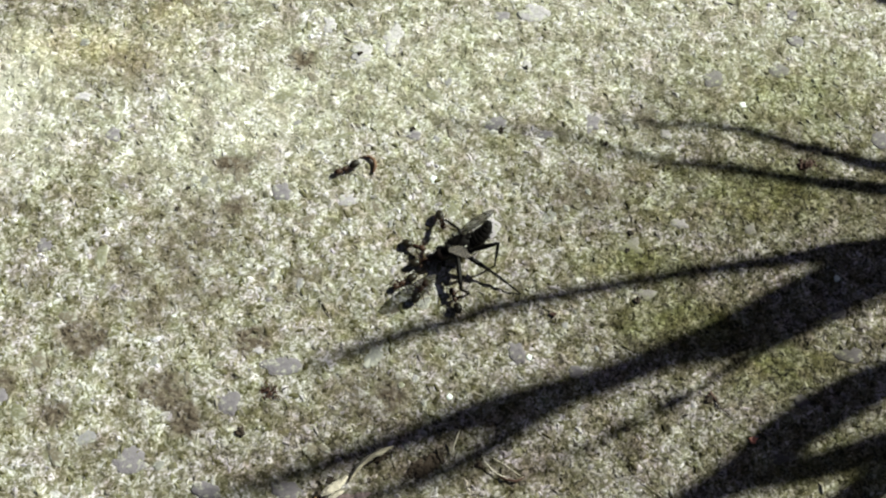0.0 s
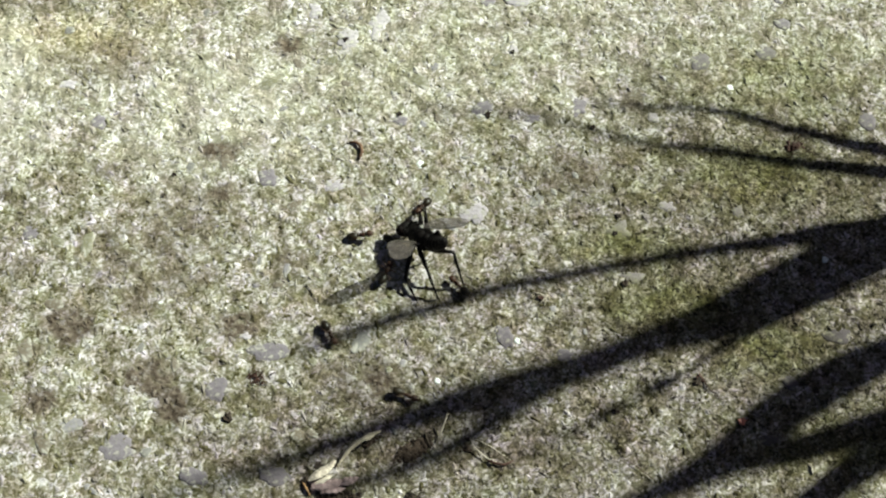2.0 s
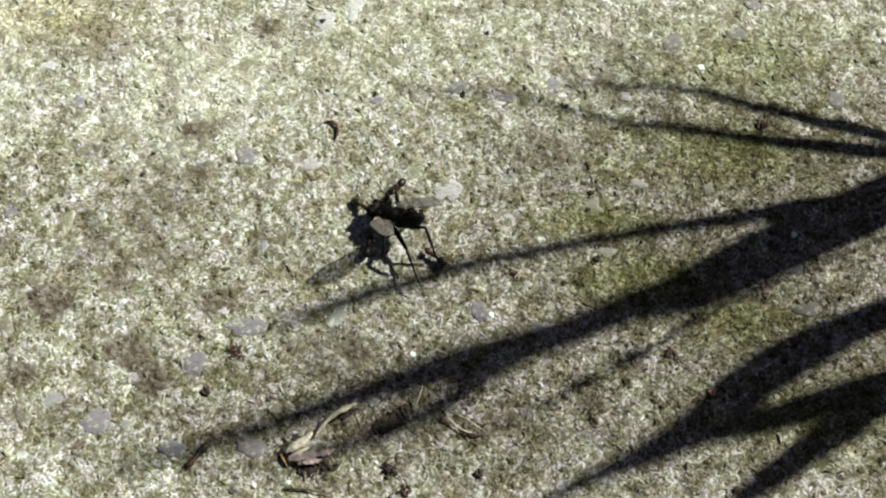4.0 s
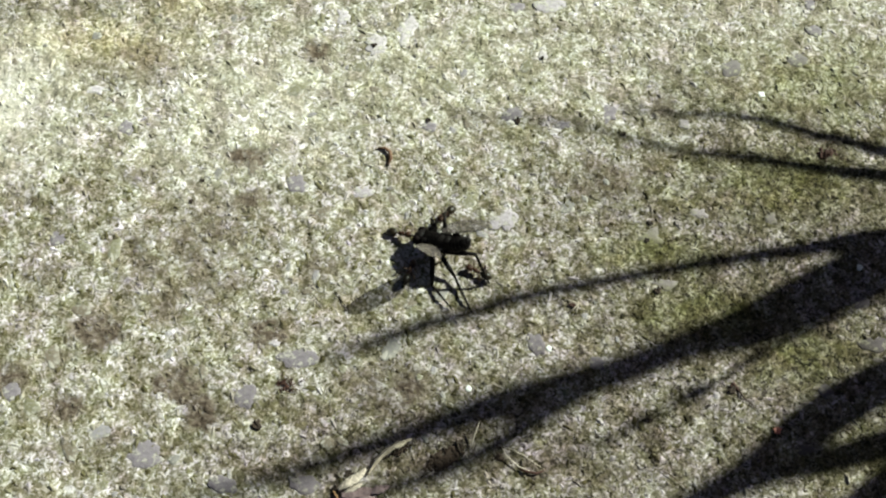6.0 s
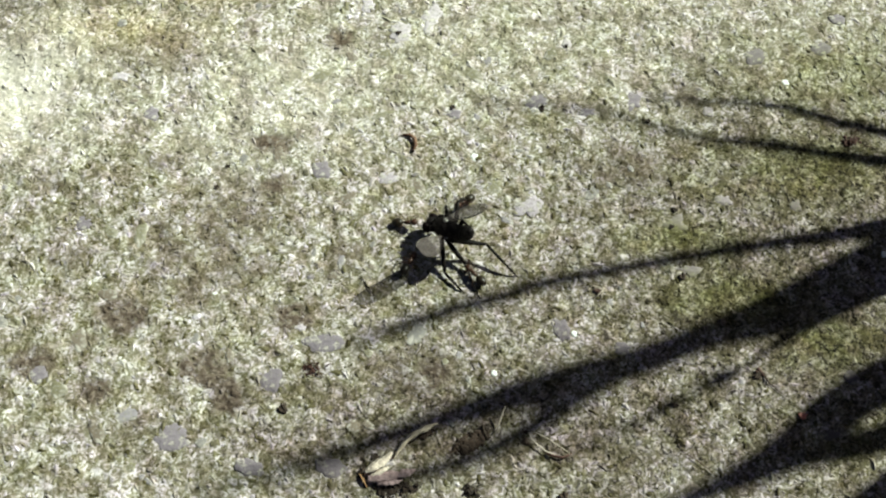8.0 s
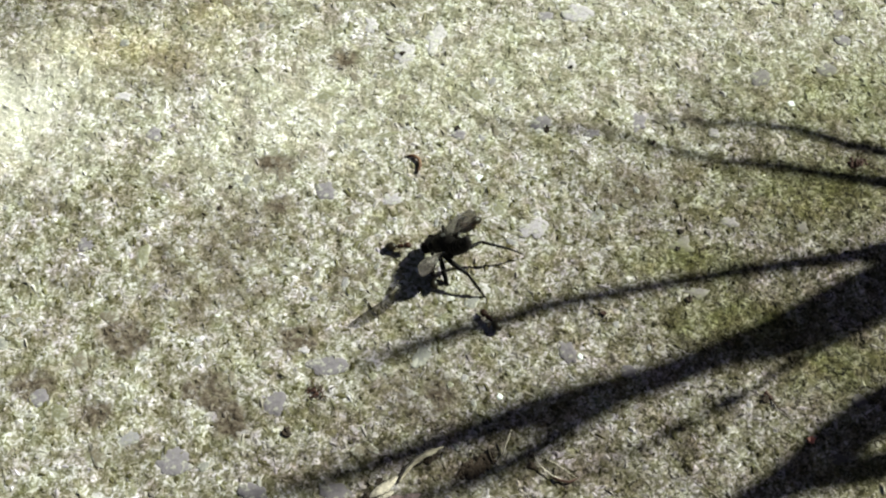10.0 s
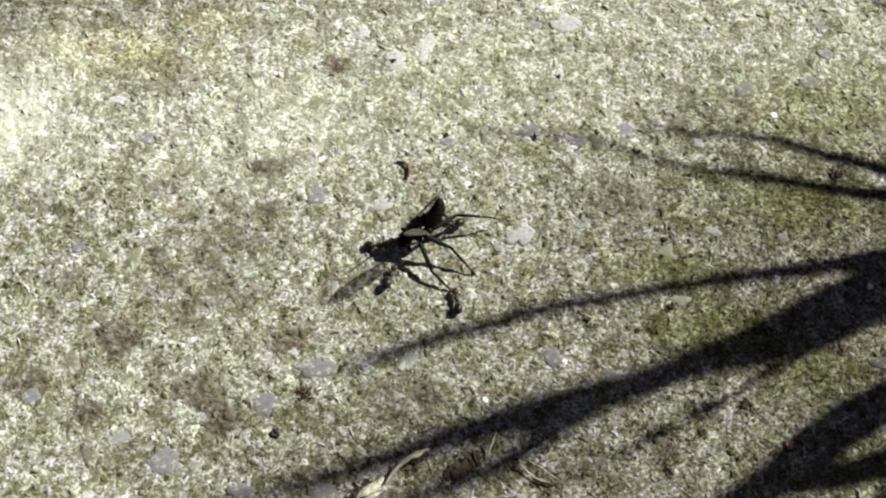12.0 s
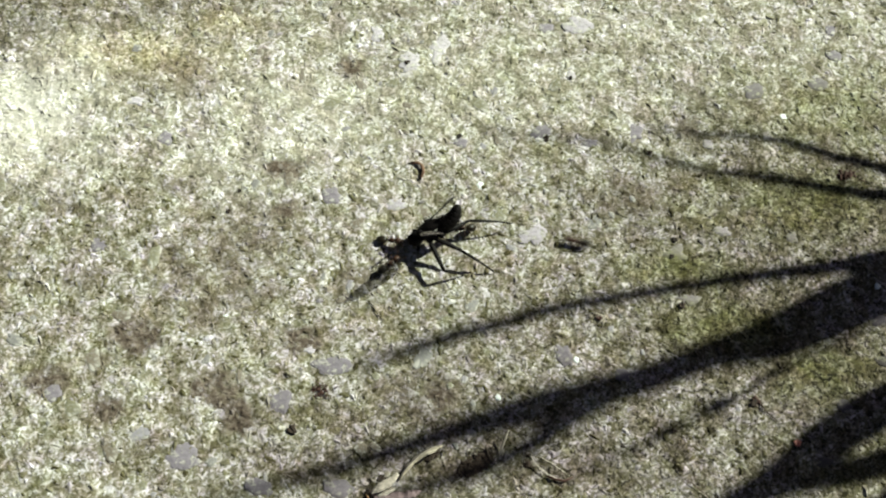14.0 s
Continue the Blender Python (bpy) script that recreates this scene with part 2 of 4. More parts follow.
# ---- the slab: stains, stones and relief (mm) ----
GREY = [(9.4, 16.7, 3.0, 2.1), (20.5, 16.8, 2.7, 2.5), (35.8, 23.0, 3.3, 2.4), (44.0, 24.2, 2.7, 2.0), (46.4, 28.4, 2.2, 1.7), (54.9, 14.7, 2.5, 2.4),
        (46.3, 32.4, 1.8, 2.0), (-15.8, 7.4, 2.7, 2.2), (-42.4, 0.6, 2.2, 1.6), (-30.4, -24.4, 3.9, 3.0), (-20.2, -18.1, 2.6, 3.2),
        (-14.6, -13.8, 5.0, 2.3), (-45.1, -17.6, 2.3, 2.3), (-13.4, -27.6, 3.5, 2.1), (-21.9, -27.6, 4.1, 2.0), (11.1, -12.2, 1.9, 2.9),
        (17.6, -14.4, 2.1, 1.4), (47.7, -12.3, 3.1, 2.0), (42.1, -17.6, 1.7, 1.9), (38.9, -24.1, 1.9, 1.3), (15.1, 15.1, 2.0, 1.2),
        (-0.6, 15.1, 1.9, 1.4), (47.2, -7.4, 2.2, 1.5), (-36.2, 15.1, 2.1, 2.0), (10.2, 32.0, 2.1, 1.7)]
PALE = [(-6.8, 26.6, 3.6, 3.1), (-3.2, 28.9, 2.9, 4.3), (-11.1, 30.8, 2.2, 2.8), (14.4, 32.1, 4.2, 2.7), (24.4, 0.6, 3.2, 2.4),
        (30.2, 3.6, 2.1, 1.6), (7.8, 2.9, 3.3, 3.4), (25.8, -5.0, 2.9, 1.4), 
        (13.1, 24.8, 1.5, 1.5), (-40.5, 20.2, 3.9, 1.4), (-8.1, 6.5, 2.6, 1.9), (38.3, 2.9, 1.4, 1.7), (-17.4, -12.0, 1.5, 0.9), (29.5, 15.6, 1.6, 1.3)]
STARRY = [(7.8, 2.9), (24.4, 0.6), (-6.8, 26.6)]
QUARTZ = [(12.5, -12.7, 0.75, 0.8), (1.8, 9.3, 0.9, 1.1), (3.7, -17.3, 0.7, 0.7), (47.5, -3.2, 0.7, 0.8), (-27.0, -8.0, 0.6, 0.4), (39.0, 19.3, 0.9, 0.9)]
BROWN = [(-37.0, -10.5, 4.6, 3.3), (-18.2, -10.8, 3.4, 2.6), (-4.8, -16.9, 6.4, 4.2), (-2.8, -17.5, 2.6, 2.2), (-27.2, -16.7, 4.2, 3.2), (-24.7, -20.1, 2.7, 3.4),
         (-38.8, -19.2, 2.7, 1.9), (-36.1, 23.8, 7.5, 4.4), (-14.3, 25.8, 2.3, 2.0),
         (-21.7, 11.0, 4.0, 1.9), (-21.0, 5.4, 2.6, 1.8), (-45.8, -16.0, 3.6, 2.6), (-25.3, 2.9, 7.7, 5.7), (-28.7, -2.7, 10.1, 8.3),
         (19.3, 8.0, 7.8, 4.4), (-44.0, -4.0, 3.4, 2.4), (-47.5, 6.0, 3.0, 2.6), (-33.5, 8.5, 3.0, 2.2), (-30.5, -8.5, 2.4, 3.0), (-41.0, -13.8, 2.6, 2.0), (-22.5, -4.5, 3.2, 2.2), (-12.5, -3.0, 3.0, 2.0), (-35.0, -23.0, 2.6, 2.2), (26.7, 18.5, 3.2, 2.0)]
FAINT_BROWN = 12     # from this one on the brown is thin
ALGAE = [(29.6, -8.2, 16.2, 5.7), (40.1, 7.3, 21.5, 8.6), (39.6, -13.5, 12.3, 5.9), (45.0, 20.2, 22.3, 12.1), (25.2, -1.3, 12.2, 4.5),
         (4.0, 24.0, 30.0, 12.0), (48.0, -25.0, 18.0, 8.0)]
# Darker right side: light falloff put into the colour; last two are corner stains.
SHADE_STAIN = [(42.0, 9.0, 26.0, 13.0), (50.0, 2.0, 30.0, 24.0), (34.0, -16.0, 62.0, 30.0), (44.0, -10.0, 46.0, 50.0), (10.0, -24.0, 50.0, 14.0), (18.0, -9.0, 44.0, 16.0), (-54.0, 33.0, 15.0, 12.0), (-38.0, 35.5, 16.0, 7.0)]
LICHEN = [(-40.2, 27.0, 17.9, 5.8), (-31.0, 32.0, 9.0, 4.0)]
# broad zones where the slab's colour is paler
PALE_ZONES = [(-52.0, 18.5, 17.0, 16.0), (-21.1, 18.8, 30.8, 17.6), (-52.0, 20.0, 7.0, 9.0), (-3.0, 27.0, 9.0, 8.0), (8.0, 29.0, 100.0, 20.0), (1.0, 24.0, 26.0, 15.0)]


def scatter_aggregate(count, seed):
    """Small stones (x, y, width, depth, turn, kind) bedded here and there, clear of the large ones."""
    r, out = random.Random(seed), []
    taken = [(x, y, (w + h) / 4) for x, y, w, h in GREY + PALE + QUARTZ]
    while len(out) < count:
        x = r.uniform(-60, 22)
        y = r.uniform(-36 + max(x + 20, 0) * 0.6, 42)
        size = min(0.7 + r.expovariate(1.9), 2.1)
        if all(math.hypot(x - a, y - b) > c + size * 0.55 for a, b, c in taken):
            taken.append((x, y, size * 0.5))
            kind = r.choices(range(4), (0.44, 0.26, 0.15, 0.15))[0]
            out.append((x, y, size * r.uniform(0.9, 1.45), size * r.uniform(0.6, 0.95), r.uniform(0, math.pi), kind))
    return out


SMALL = scatter_aggregate(150, 5) + [(-9.0, 14.9, 3.0, 0.8, 0.35, 3)]


def smooth_noise(shape, step, size, seed):
    """Even noise with features of about `size` mm on a grid of `step` mm, of spread 1."""
    r = np.random.default_rng(seed)
    ny, nx = shape
    fx, fy = np.fft.rfftfreq(nx, step)[None, :], np.fft.fftfreq(ny, step)[:, None]
    f = np.hypot(fx, fy) * size
    h = np.fft.irfft2(np.fft.rfft2(r.standard_normal(shape)) * np.exp(-((f - 0.55) / 0.35) ** 2), s=shape)
    return h / h.std()


def wobble(x, y, k):
    return (np.sin(0.9 * x + 1.7 * k) * np.cos(1.1 * y - k) + 0.6 * np.sin(2.3 * x - 1.3 * y + k) + 0.5 * np.sin(3.7 * y + 2.9 * x - 2 * k)) / 2.1


def patches(x, y, spots, weights=None, soft=1.1):
    """How strongly each point lies in soft uneven spots (x, y, width, height)."""
    out = np.zeros_like(x)
    for k, (cx, cy, w, h) in enumerate(spots):
        d = np.hypot((x - cx) / (0.62 * w), (y - cy) / (0.62 * h)) + 0.28 * wobble(x * 6 / (w + h), y * 6 / (w + h), k) + 0.16 * wobble(x * 1.3, y * 1.3, k + 4)
        out = np.maximum(out, np.clip(1.3 - d + 0.1 * soft, 0, soft) / soft * (weights[k] if weights else 1.0))
    return out


def stains(x, y):
    thin = [{2: 0.5, 7: 0.42}.get(k, 1.0 if k < FAINT_BROWN else 0.5) for k in range(len(BROWN))]
    return {"brown": patches(x, y, BROWN, thin, 0.6), "algae": patches(x, y, ALGAE, [1, 1, 1, 0.65, 1, 0.2, 0.8]), "lichen": patches(x, y, LICHEN), "pale_zone": patches(x, y, PALE_ZONES, [1.3, 0.65, 1.3, 0.6, 0.36, 0.5]), "shade_stain": patches(x, y, SHADE_STAIN, [1, 1, 1.2, 1.35, 1.35, 0.35, 0.6, 0.6])}


def on_stone(x, y, grow=1.0):
    out = np.zeros(x.shape, bool)
    for cx, cy, w, h in GREY + PALE + QUARTZ:
        out |= np.hypot((x - cx) / (w * 0.5 * grow), (y - cy) / (h * 0.5 * grow)) < 1
    for cx, cy, w, h, turn, _ in SMALL:
        c, s = math.cos(turn), math.sin(turn)
        u, v = (x - cx) * c + (y - cy) * s, (y - cy) * c - (x - cx) * s
        out |= np.hypot(u / (w * 0.5 * grow), v / (h * 0.5 * grow)) < 1
    return out


STEP = 0.24
FX, FY = np.arange(-68, 72, STEP), np.arange(-44, 50, STEP)
shape = (len(FY), len(FX))
GX, GY = np.meshgrid(FX, FY)
edge = np.clip(np.minimum.reduce([GX - FX[0], FX[-1] - GX, GY - FY[0], FY[-1] - GY]) / 6.0, 0, 1)
SWELL = (0.05 * smooth_noise(shape, STEP, 3.5, 3) + 0.10 * smooth_noise(shape, STEP, 14.0, 4)) * edge
RELIEF = SWELL + (0.040 * smooth_noise(shape, STEP, 1.1, 1) + 0.026 * smooth_noise(shape, STEP, 0.66, 2)) * edge
RELIEF = np.where(on_stone(GX, GY, 0.95), SWELL - 0.03, RELIEF)


def height(x, y, relief=None):
    """The slab's relief at points in mm, or its gentle swell alone."""
    i = np.clip(np.round((np.asarray(x) - FX[0]) / STEP).astype(int), 0, len(FX) - 1)
    j = np.clip(np.round((np.asarray(y) - FY[0]) / STEP).astype(int), 0, len(FY) - 1)
    return (RELIEF if relief is None else relief)[j, i]


def raw_mesh(name, verts, faces, material, attributes=(), smooth=True):
    """A mesh from arrays: vertices in mm, faces all of one count."""
    me = bpy.data.meshes.new(name)
    n, m, c = len(verts), len(faces), faces.shape[1]
    me.vertices.add(n)
    me.vertices.foreach_set("co", (np.asarray(verts) * MM).astype(np.float32).ravel())
    me.loops.add(m * c)
    me.loops.foreach_set("vertex_index", faces.astype(np.int32).ravel())
    me.polygons.add(m)
    me.polygons.foreach_set("loop_start", np.arange(0, m * c, c, dtype=np.int32))
    me.polygons.foreach_set("use_smooth", np.full(m, smooth))
    me.update(calc_edges=True)
    for key, values in dict(attributes).items():
        me.attributes.new(key, "FLOAT", "POINT").data.foreach_set("value", values.astype(np.float32))
    me.materials.append(material)
    return new(name, me)


def build_ground():
    far = 10.0 ** np.linspace(2.0, 5.7, 16)
    xs = np.concatenate([-far[::-1], FX, far])
    ys = np.concatenate([-far[::-1], FY, far])
    x, y = np.meshgrid(xs, ys)
    z = np.zeros_like(x)
    z[16:-16, 16:-16] = RELIEF
    idx = np.arange(x.size).reshape(x.shape)
    faces = np.stack([idx[:-1, :-1], idx[:-1, 1:], idx[1:, 1:], idx[1:, :-1]], -1).reshape(-1, 4)
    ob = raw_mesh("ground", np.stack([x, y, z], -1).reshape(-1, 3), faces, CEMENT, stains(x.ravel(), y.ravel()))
    return tagged(ob, "weathered sandy concrete slab with algae and brown stains", "concrete ground", kind="structure")


ground = build_ground()


def build_grains(count, seed, small, large, sink, name):
    """Sand grains bedded in the cement, as one mesh."""
    r = np.random.default_rng(seed)
    x, y = r.uniform(-66, 70, count), r.uniform(-42, 48, count)
    keep = ~on_stone(x, y, 0.84) | (r.random(count) < 0.16)
    x, y = x[keep], y[keep]
    n = len(x)
    bm = bmesh.new()
    bmesh.ops.create_icosphere(bm, subdivisions=1, radius=1.0)
    bm.verts.ensure_lookup_table()
    base = np.array([v.co[:] for v in bm.verts])
    tri = np.array([[v.index for v in f.verts] for f in bm.faces])
    bm.free()
    size = small + (large - small) * r.random(n) ** 2.2
    stretch = np.stack([r.uniform(0.8, 1.9, n), r.uniform(0.55, 1.0, n), r.uniform(0.4, 0.7, n)], 1) * size[:, None] * 0.5
    v = base[None] * (1 + r.uniform(-0.3, 0.3, (n, len(base), 1))) * stretch[:, None]
    a = r.uniform(0, 2 * np.pi, n)
    c, s = np.cos(a)[:, None], np.sin(a)[:, None]
    px, py = v[..., 0] * c - v[..., 1] * s + x[:, None], v[..., 0] * s + v[..., 1] * c + y[:, None]
    pz = v[..., 2] + (height(x, y) + sink * size)[:, None]
    faces = (tri[None] + (np.arange(n) * len(base))[:, None, None]).reshape(-1, 3)
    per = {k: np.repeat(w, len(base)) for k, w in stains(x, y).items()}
    ob = raw_mesh(name, np.stack([px, py, pz], -1).reshape(-1, 3), faces, GRAIN, per, smooth=False)
    ob.parent = ground
    return tagged(ob, "pale sand grains bedded in the concrete", kind="stuff")


build_grains(40000, 11, 0.26, 0.85, -0.13, "sand_grains")


def stone_mesh(seed, w, h, ragged=0.4, starry=0.0):
    """A flat-topped stone worn level with the slab."""
    r = random.Random(seed)
    bm = bmesh.new()
    n = 26
    ks = [1 + r.uniform(-ragged, 0.75 * ragged) for _ in range(n)]
    ks = [(ks[i - 1] + 2.4 * ks[i] + ks[(i + 1) % n]) / 4.4 for i in range(n)]
    ks = [k * (1 + starry * (1 if i % 2 else -1) * r.uniform(0.4, 1.3)) for i, k in enumerate(ks)]
    rings = []
    for grow, z in ((1.0, -0.45), (1.0, -0.03), (0.93, 0.02), (0.5, 0.04)):
        rings.append([bm.verts.new((w / 2 * grow * k * math.cos(2 * math.pi * i / n) * MM, h / 2 * grow * k * math.sin(2 * math.pi * i / n) * MM,
                                    (z + r.uniform(-0.015, 0.015)) * MM)) for i, k in enumerate(ks)])
    for a, b in zip(rings, rings[1:]):
        for i in range(n):
            bm.faces.new((a[i], a[(i + 1) % n], b[(i + 1) % n], b[i]))
    bm.faces.new(rings[-1])
    return bm


def build_stones():
    for group, material, label in ((GREY, STONE_GREY, "smooth grey stone worn level with the concrete"),
                                   (PALE, STONE_PALE, "whitish quartz stone worn level with the concrete"),
                                   (QUARTZ, STONE_WHITE, "tiny bright white quartz chip in the concrete")):
        for k, (x, y, w, h) in enumerate(group):
            bm = stone_mesh(k * 7 + len(group), w, h, 0.65 if group is PALE else 0.4, 0.09 if (x, y) in STARRY else 0.0)
            at = np.array([v.co[:2] for v in bm.verts]) / MM
            ob = part("stone", bm, material, ground, label)
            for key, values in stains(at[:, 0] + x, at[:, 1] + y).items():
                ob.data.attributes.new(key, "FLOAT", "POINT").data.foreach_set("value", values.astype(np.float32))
            ob.location = (x * MM, y * MM, float(height(x, y, SWELL)) * MM)
            ob.rotation_euler = (0, 0, random.Random(k).uniform(-0.3, 0.3))


build_stones()


def build_small_stones():
    """Small stones of twelve shapes and four colours."""
    shapes = [stone_mesh(300 + k, 1.0, 1.0) for k in range(12)]
    meshes = {}
    for k, (x, y, w, h, turn, kind) in enumerate(SMALL):
        label, material = AGGREGATE[kind]
        if (k % 12, kind) not in meshes:
            ob = part("stone", shapes[k % 12].copy(), material, ground, label)
            meshes[k % 12, kind] = ob.data
        else:
            ob = tagged(new("stone", meshes[k % 12, kind]), label)
            ob.parent = ground
        ob.location, ob.rotation_euler, ob.scale = (x * MM, y * MM, (float(height(x, y, SWELL)) - 0.005) * MM), (0, 0, turn), (w, h, 1.0)
    for bm in shapes:
        bm.free()


build_small_stones()


# ---- the grass tuft whose blades shade the slab ----
def along(points, u):
    """A place on a smooth line through points of any size, u from 0 to 1."""
    k = min(int(u * (len(points) - 1)), len(points) - 2)
    f = u * (len(points) - 1) - k
    a, b, c, d = (np.array(points[min(max(k + i, 0), len(points) - 1)], float) for i in (-1, 0, 1, 2))
    return 0.5 * (2 * b + (c - a) * f + (2 * a - 5 * b + 4 * c - d) * f * f + (3 * b - a - 3 * c + d) * f ** 3)


def blade(shade, stand):
    """A grass blade, keeled and tapered. shade: where its shade falls on the slab from tip to base, and how wide it is (mm);
    stand: the x at which the blade rises towards the sun."""
    bm = bmesh.new()
    flat = Vector((TO_SUN.x, TO_SUN.y, 0)).normalized()
    slope = math.tan(radians(SUN_HEIGHT))
    across = Vector((-flat.y, flat.x, 0))
    n = 66
    left, right = [], []
    for i in range(n + 1):
        x, y, w = along(shade, i / n)
        reach = max(stand + 2.0 * math.sin(3 * i / n) - x, 0.0) / flat.x
        p = Vector((x, y, 0)) + flat * reach + Vector((0, 0, reach * slope))
        left.append((p + across * (w / 2)) * MM)
        right.append((p - across * (w / 2)) * MM)
    rib = [(a + b) / 2 - flat * ((a - b).length * 0.12) for a, b in zip(left, right)]
    back = [p + flat * 0.00018 for p in rib]
    lines = [[bm.verts.new(p) for p in line] for line in (left, rib, right, back)]
    for i in range(n):
        for a, b in ((0, 1), (1, 2), (2, 3), (3, 0)):
            bm.faces.new((lines[a][i], lines[b][i], lines[b][i + 1], lines[a][i + 1]))
    bmesh.ops.recalc_face_normals(bm, faces=bm.faces)
    return bm


def build_tuft():
    tuft = tagged(empty("grass_tuft"), "green grass tuft rising beside the concrete patch", "grass")
    thin = [[(22, 17.4, 0.4), (27.6, 17.0, 1.1), (31.2, 16.8, 1.2), (34.5, 16.3, 1.3), (38, 15.9, 1.5), (41.2, 15.25, 1.8), (44.5, 14.3, 2.1), (47.7, 13.4, 2.4), (50.7, 12.3, 2.6), (54, 11.3, 2.7), (94, -1, 2.6)],
            [(2, 16.8, 0.3), (7.4, 16.2, 0.8), (14.1, 15.5, 1.0), (18, 14.8, 1.1), (24.3, 13.2, 1.3), (30.8, 11.7, 1.6), (37.4, 10.6, 1.9), (43.9, 9.5, 2.2), (50.2, 8.5, 2.4), (57, 7.7, 2.4), (94, 4, 2.4)],
            [(53, 37, 0.6), (59, 34.4, 2.8), (66, 31.5, 3.0), (94, 20, 2.2)],
            [(-12.5, -14.2, 0.7), (-7.3, -12.3, 1.6), (-1, -10.0, 1.9), (5.4, -8.1, 1.8), (10.4, -6.5, 1.8), (26.3, -3.3, 1.6), (42.4, -0.9, 2.1), (52, 0.6, 2.7), (94, 7, 2.2)],
            [(13, -25.3, 0.2), (18.2, -22.9, 0.8), (20.0, -21.9, 0.5), (21.8, -21.0, 1.5), (24.0, -19.9, 0.5), (25.8, -18.9, 0.9), (27.8, -17.9, 1.7), (30.0, -16.8, 0.7), (32.4, -15.2, 0.6), (34.5, -13.9, 0.9), (38, -12.2, 0.5), (48.8, -7.4, 0.3), (94, 11, 0.5)]]
    broad = [[(-29, -30.6, 0.5), (-18.5, -27.5, 1.8), (-14.8, -26.4, 2.1), (-9.4, -24.6, 2.5), (-3.5, -22.5, 2.9), (3, -20.4, 3.6), (9.5, -18.6, 4.7), (15.3, -16.8, 4.2), (21.4, -14.7, 3.7), (27.9, -12.2, 3.8), (35.3, -9.9, 5.6), (46, -4.8, 6.4), (70, 6, 6.0), (112, 23.6, 4)],
             [(-11, -29.8, 0.6), (-6.3, -28.4, 1.8), (-0.3, -26.5, 2.1), (5.5, -24.0, 2.2), (9.5, -21.7, 2.2), (15.3, -18.4, 1.5), (21.4, -15.6, 1.1), (31, -12.2, 1.0), (45, -6.2, 1.4), (112, 20.8, 1.8)],
             [(16, -34.5, 1.0), (20.5, -32.0, 1.6), (26.1, -29.7, 2.4), (32.2, -26.9, 3.8), (35.4, -24.8, 4.7), (38.7, -22.2, 5.1), (44.3, -18.6, 5.1), (51, -15.2, 4.5), (55.1, -13.6, 3.8), (112, 8.3, 3)],
             [(31, -28.6, 0.8), (35, -27.1, 1.6), (39, -25.8, 2.9), (44.9, -24.2, 3.4), (49.3, -23.0, 3.5), (53.6, -21.8, 3.6), (112, -5.7, 2)],
             [(36, -35.0, 1.4), (41, -31.6, 2.9), (44, -29.7, 3.3), (47.1, -27.6, 3.5), (52, -24.9, 3.8), (56, -22.8, 3.2), (112, -1.2, 2.4)]]
    for k, shade in enumerate(thin + broad):
        made = part("blade", blade(shade, (90 if k < len(thin) else 107) + (k * 5) % 4), GRASS, tuft)
        if k in (len(thin), len(thin) + 1):
            swaying.append((made, Vector((shade[-1][0], shade[-1][1], 0)) * MM))
    return tuft


swaying = []        # blades that the wind moves, and where they stand
build_tuft()


# ---- debris on the slab ----
def husk_sheet(line, wide, lift, seed):
    """A torn curled sheet along a line: one long edge on the slab, the other lifted clear of it."""
    r, bm = random.Random(seed), bmesh.new()
    n, m = 18, 7
    outer, inner = [], []
    for i in range(n + 1):
        x, y, w, z = along([(p[0], p[1], q, h) for p, q, h in zip(line, wide, lift)], i / n)
        ahead = along([(p[0], p[1]) for p in line], min((i + 1) / n, 1)) - along([(p[0], p[1]) for p in line], max((i - 1) / n, 0))
        side = np.array((ahead[1], -ahead[0])) / (np.hypot(*ahead) + 1e-9)
        ragged = w * (1 + r.uniform(-0.16, 0.16))
        row = []
        for k in range(m + 1):
            f = k / m
            off = ragged * (f - 0.5) * 2
            row.append(Vector((x + side[0] * off, y + side[1] * off, 0.1 + z * (math.sin(1.9 * f) ** 0.8) + r.uniform(-0.04, 0.04))))
        outer.append([bm.verts.new(p * MM) for p in row])
        inner.append([bm.verts.new((p + Vector((0, 0, -0.07))) * MM) for p in row])
    for i in range(n):
        for k in range(m):
            bm.faces.new((outer[i][k], outer[i][k + 1], outer[i + 1][k + 1], outer[i + 1][k]))
            bm.faces.new((inner[i][k], inner[i + 1][k], inner[i + 1][k + 1], inner[i][k + 1]))
        for k in (0, m):
            bm.faces.new((outer[i][k], outer[i + 1][k], inner[i + 1][k], inner[i][k]))
    for i in (0, n):
        for k in range(m):
            bm.faces.new((outer[i][k], outer[i][k + 1], inner[i][k + 1], inner[i][k]))
    bmesh.ops.recalc_face_normals(bm, faces=bm.faces)
    return bm


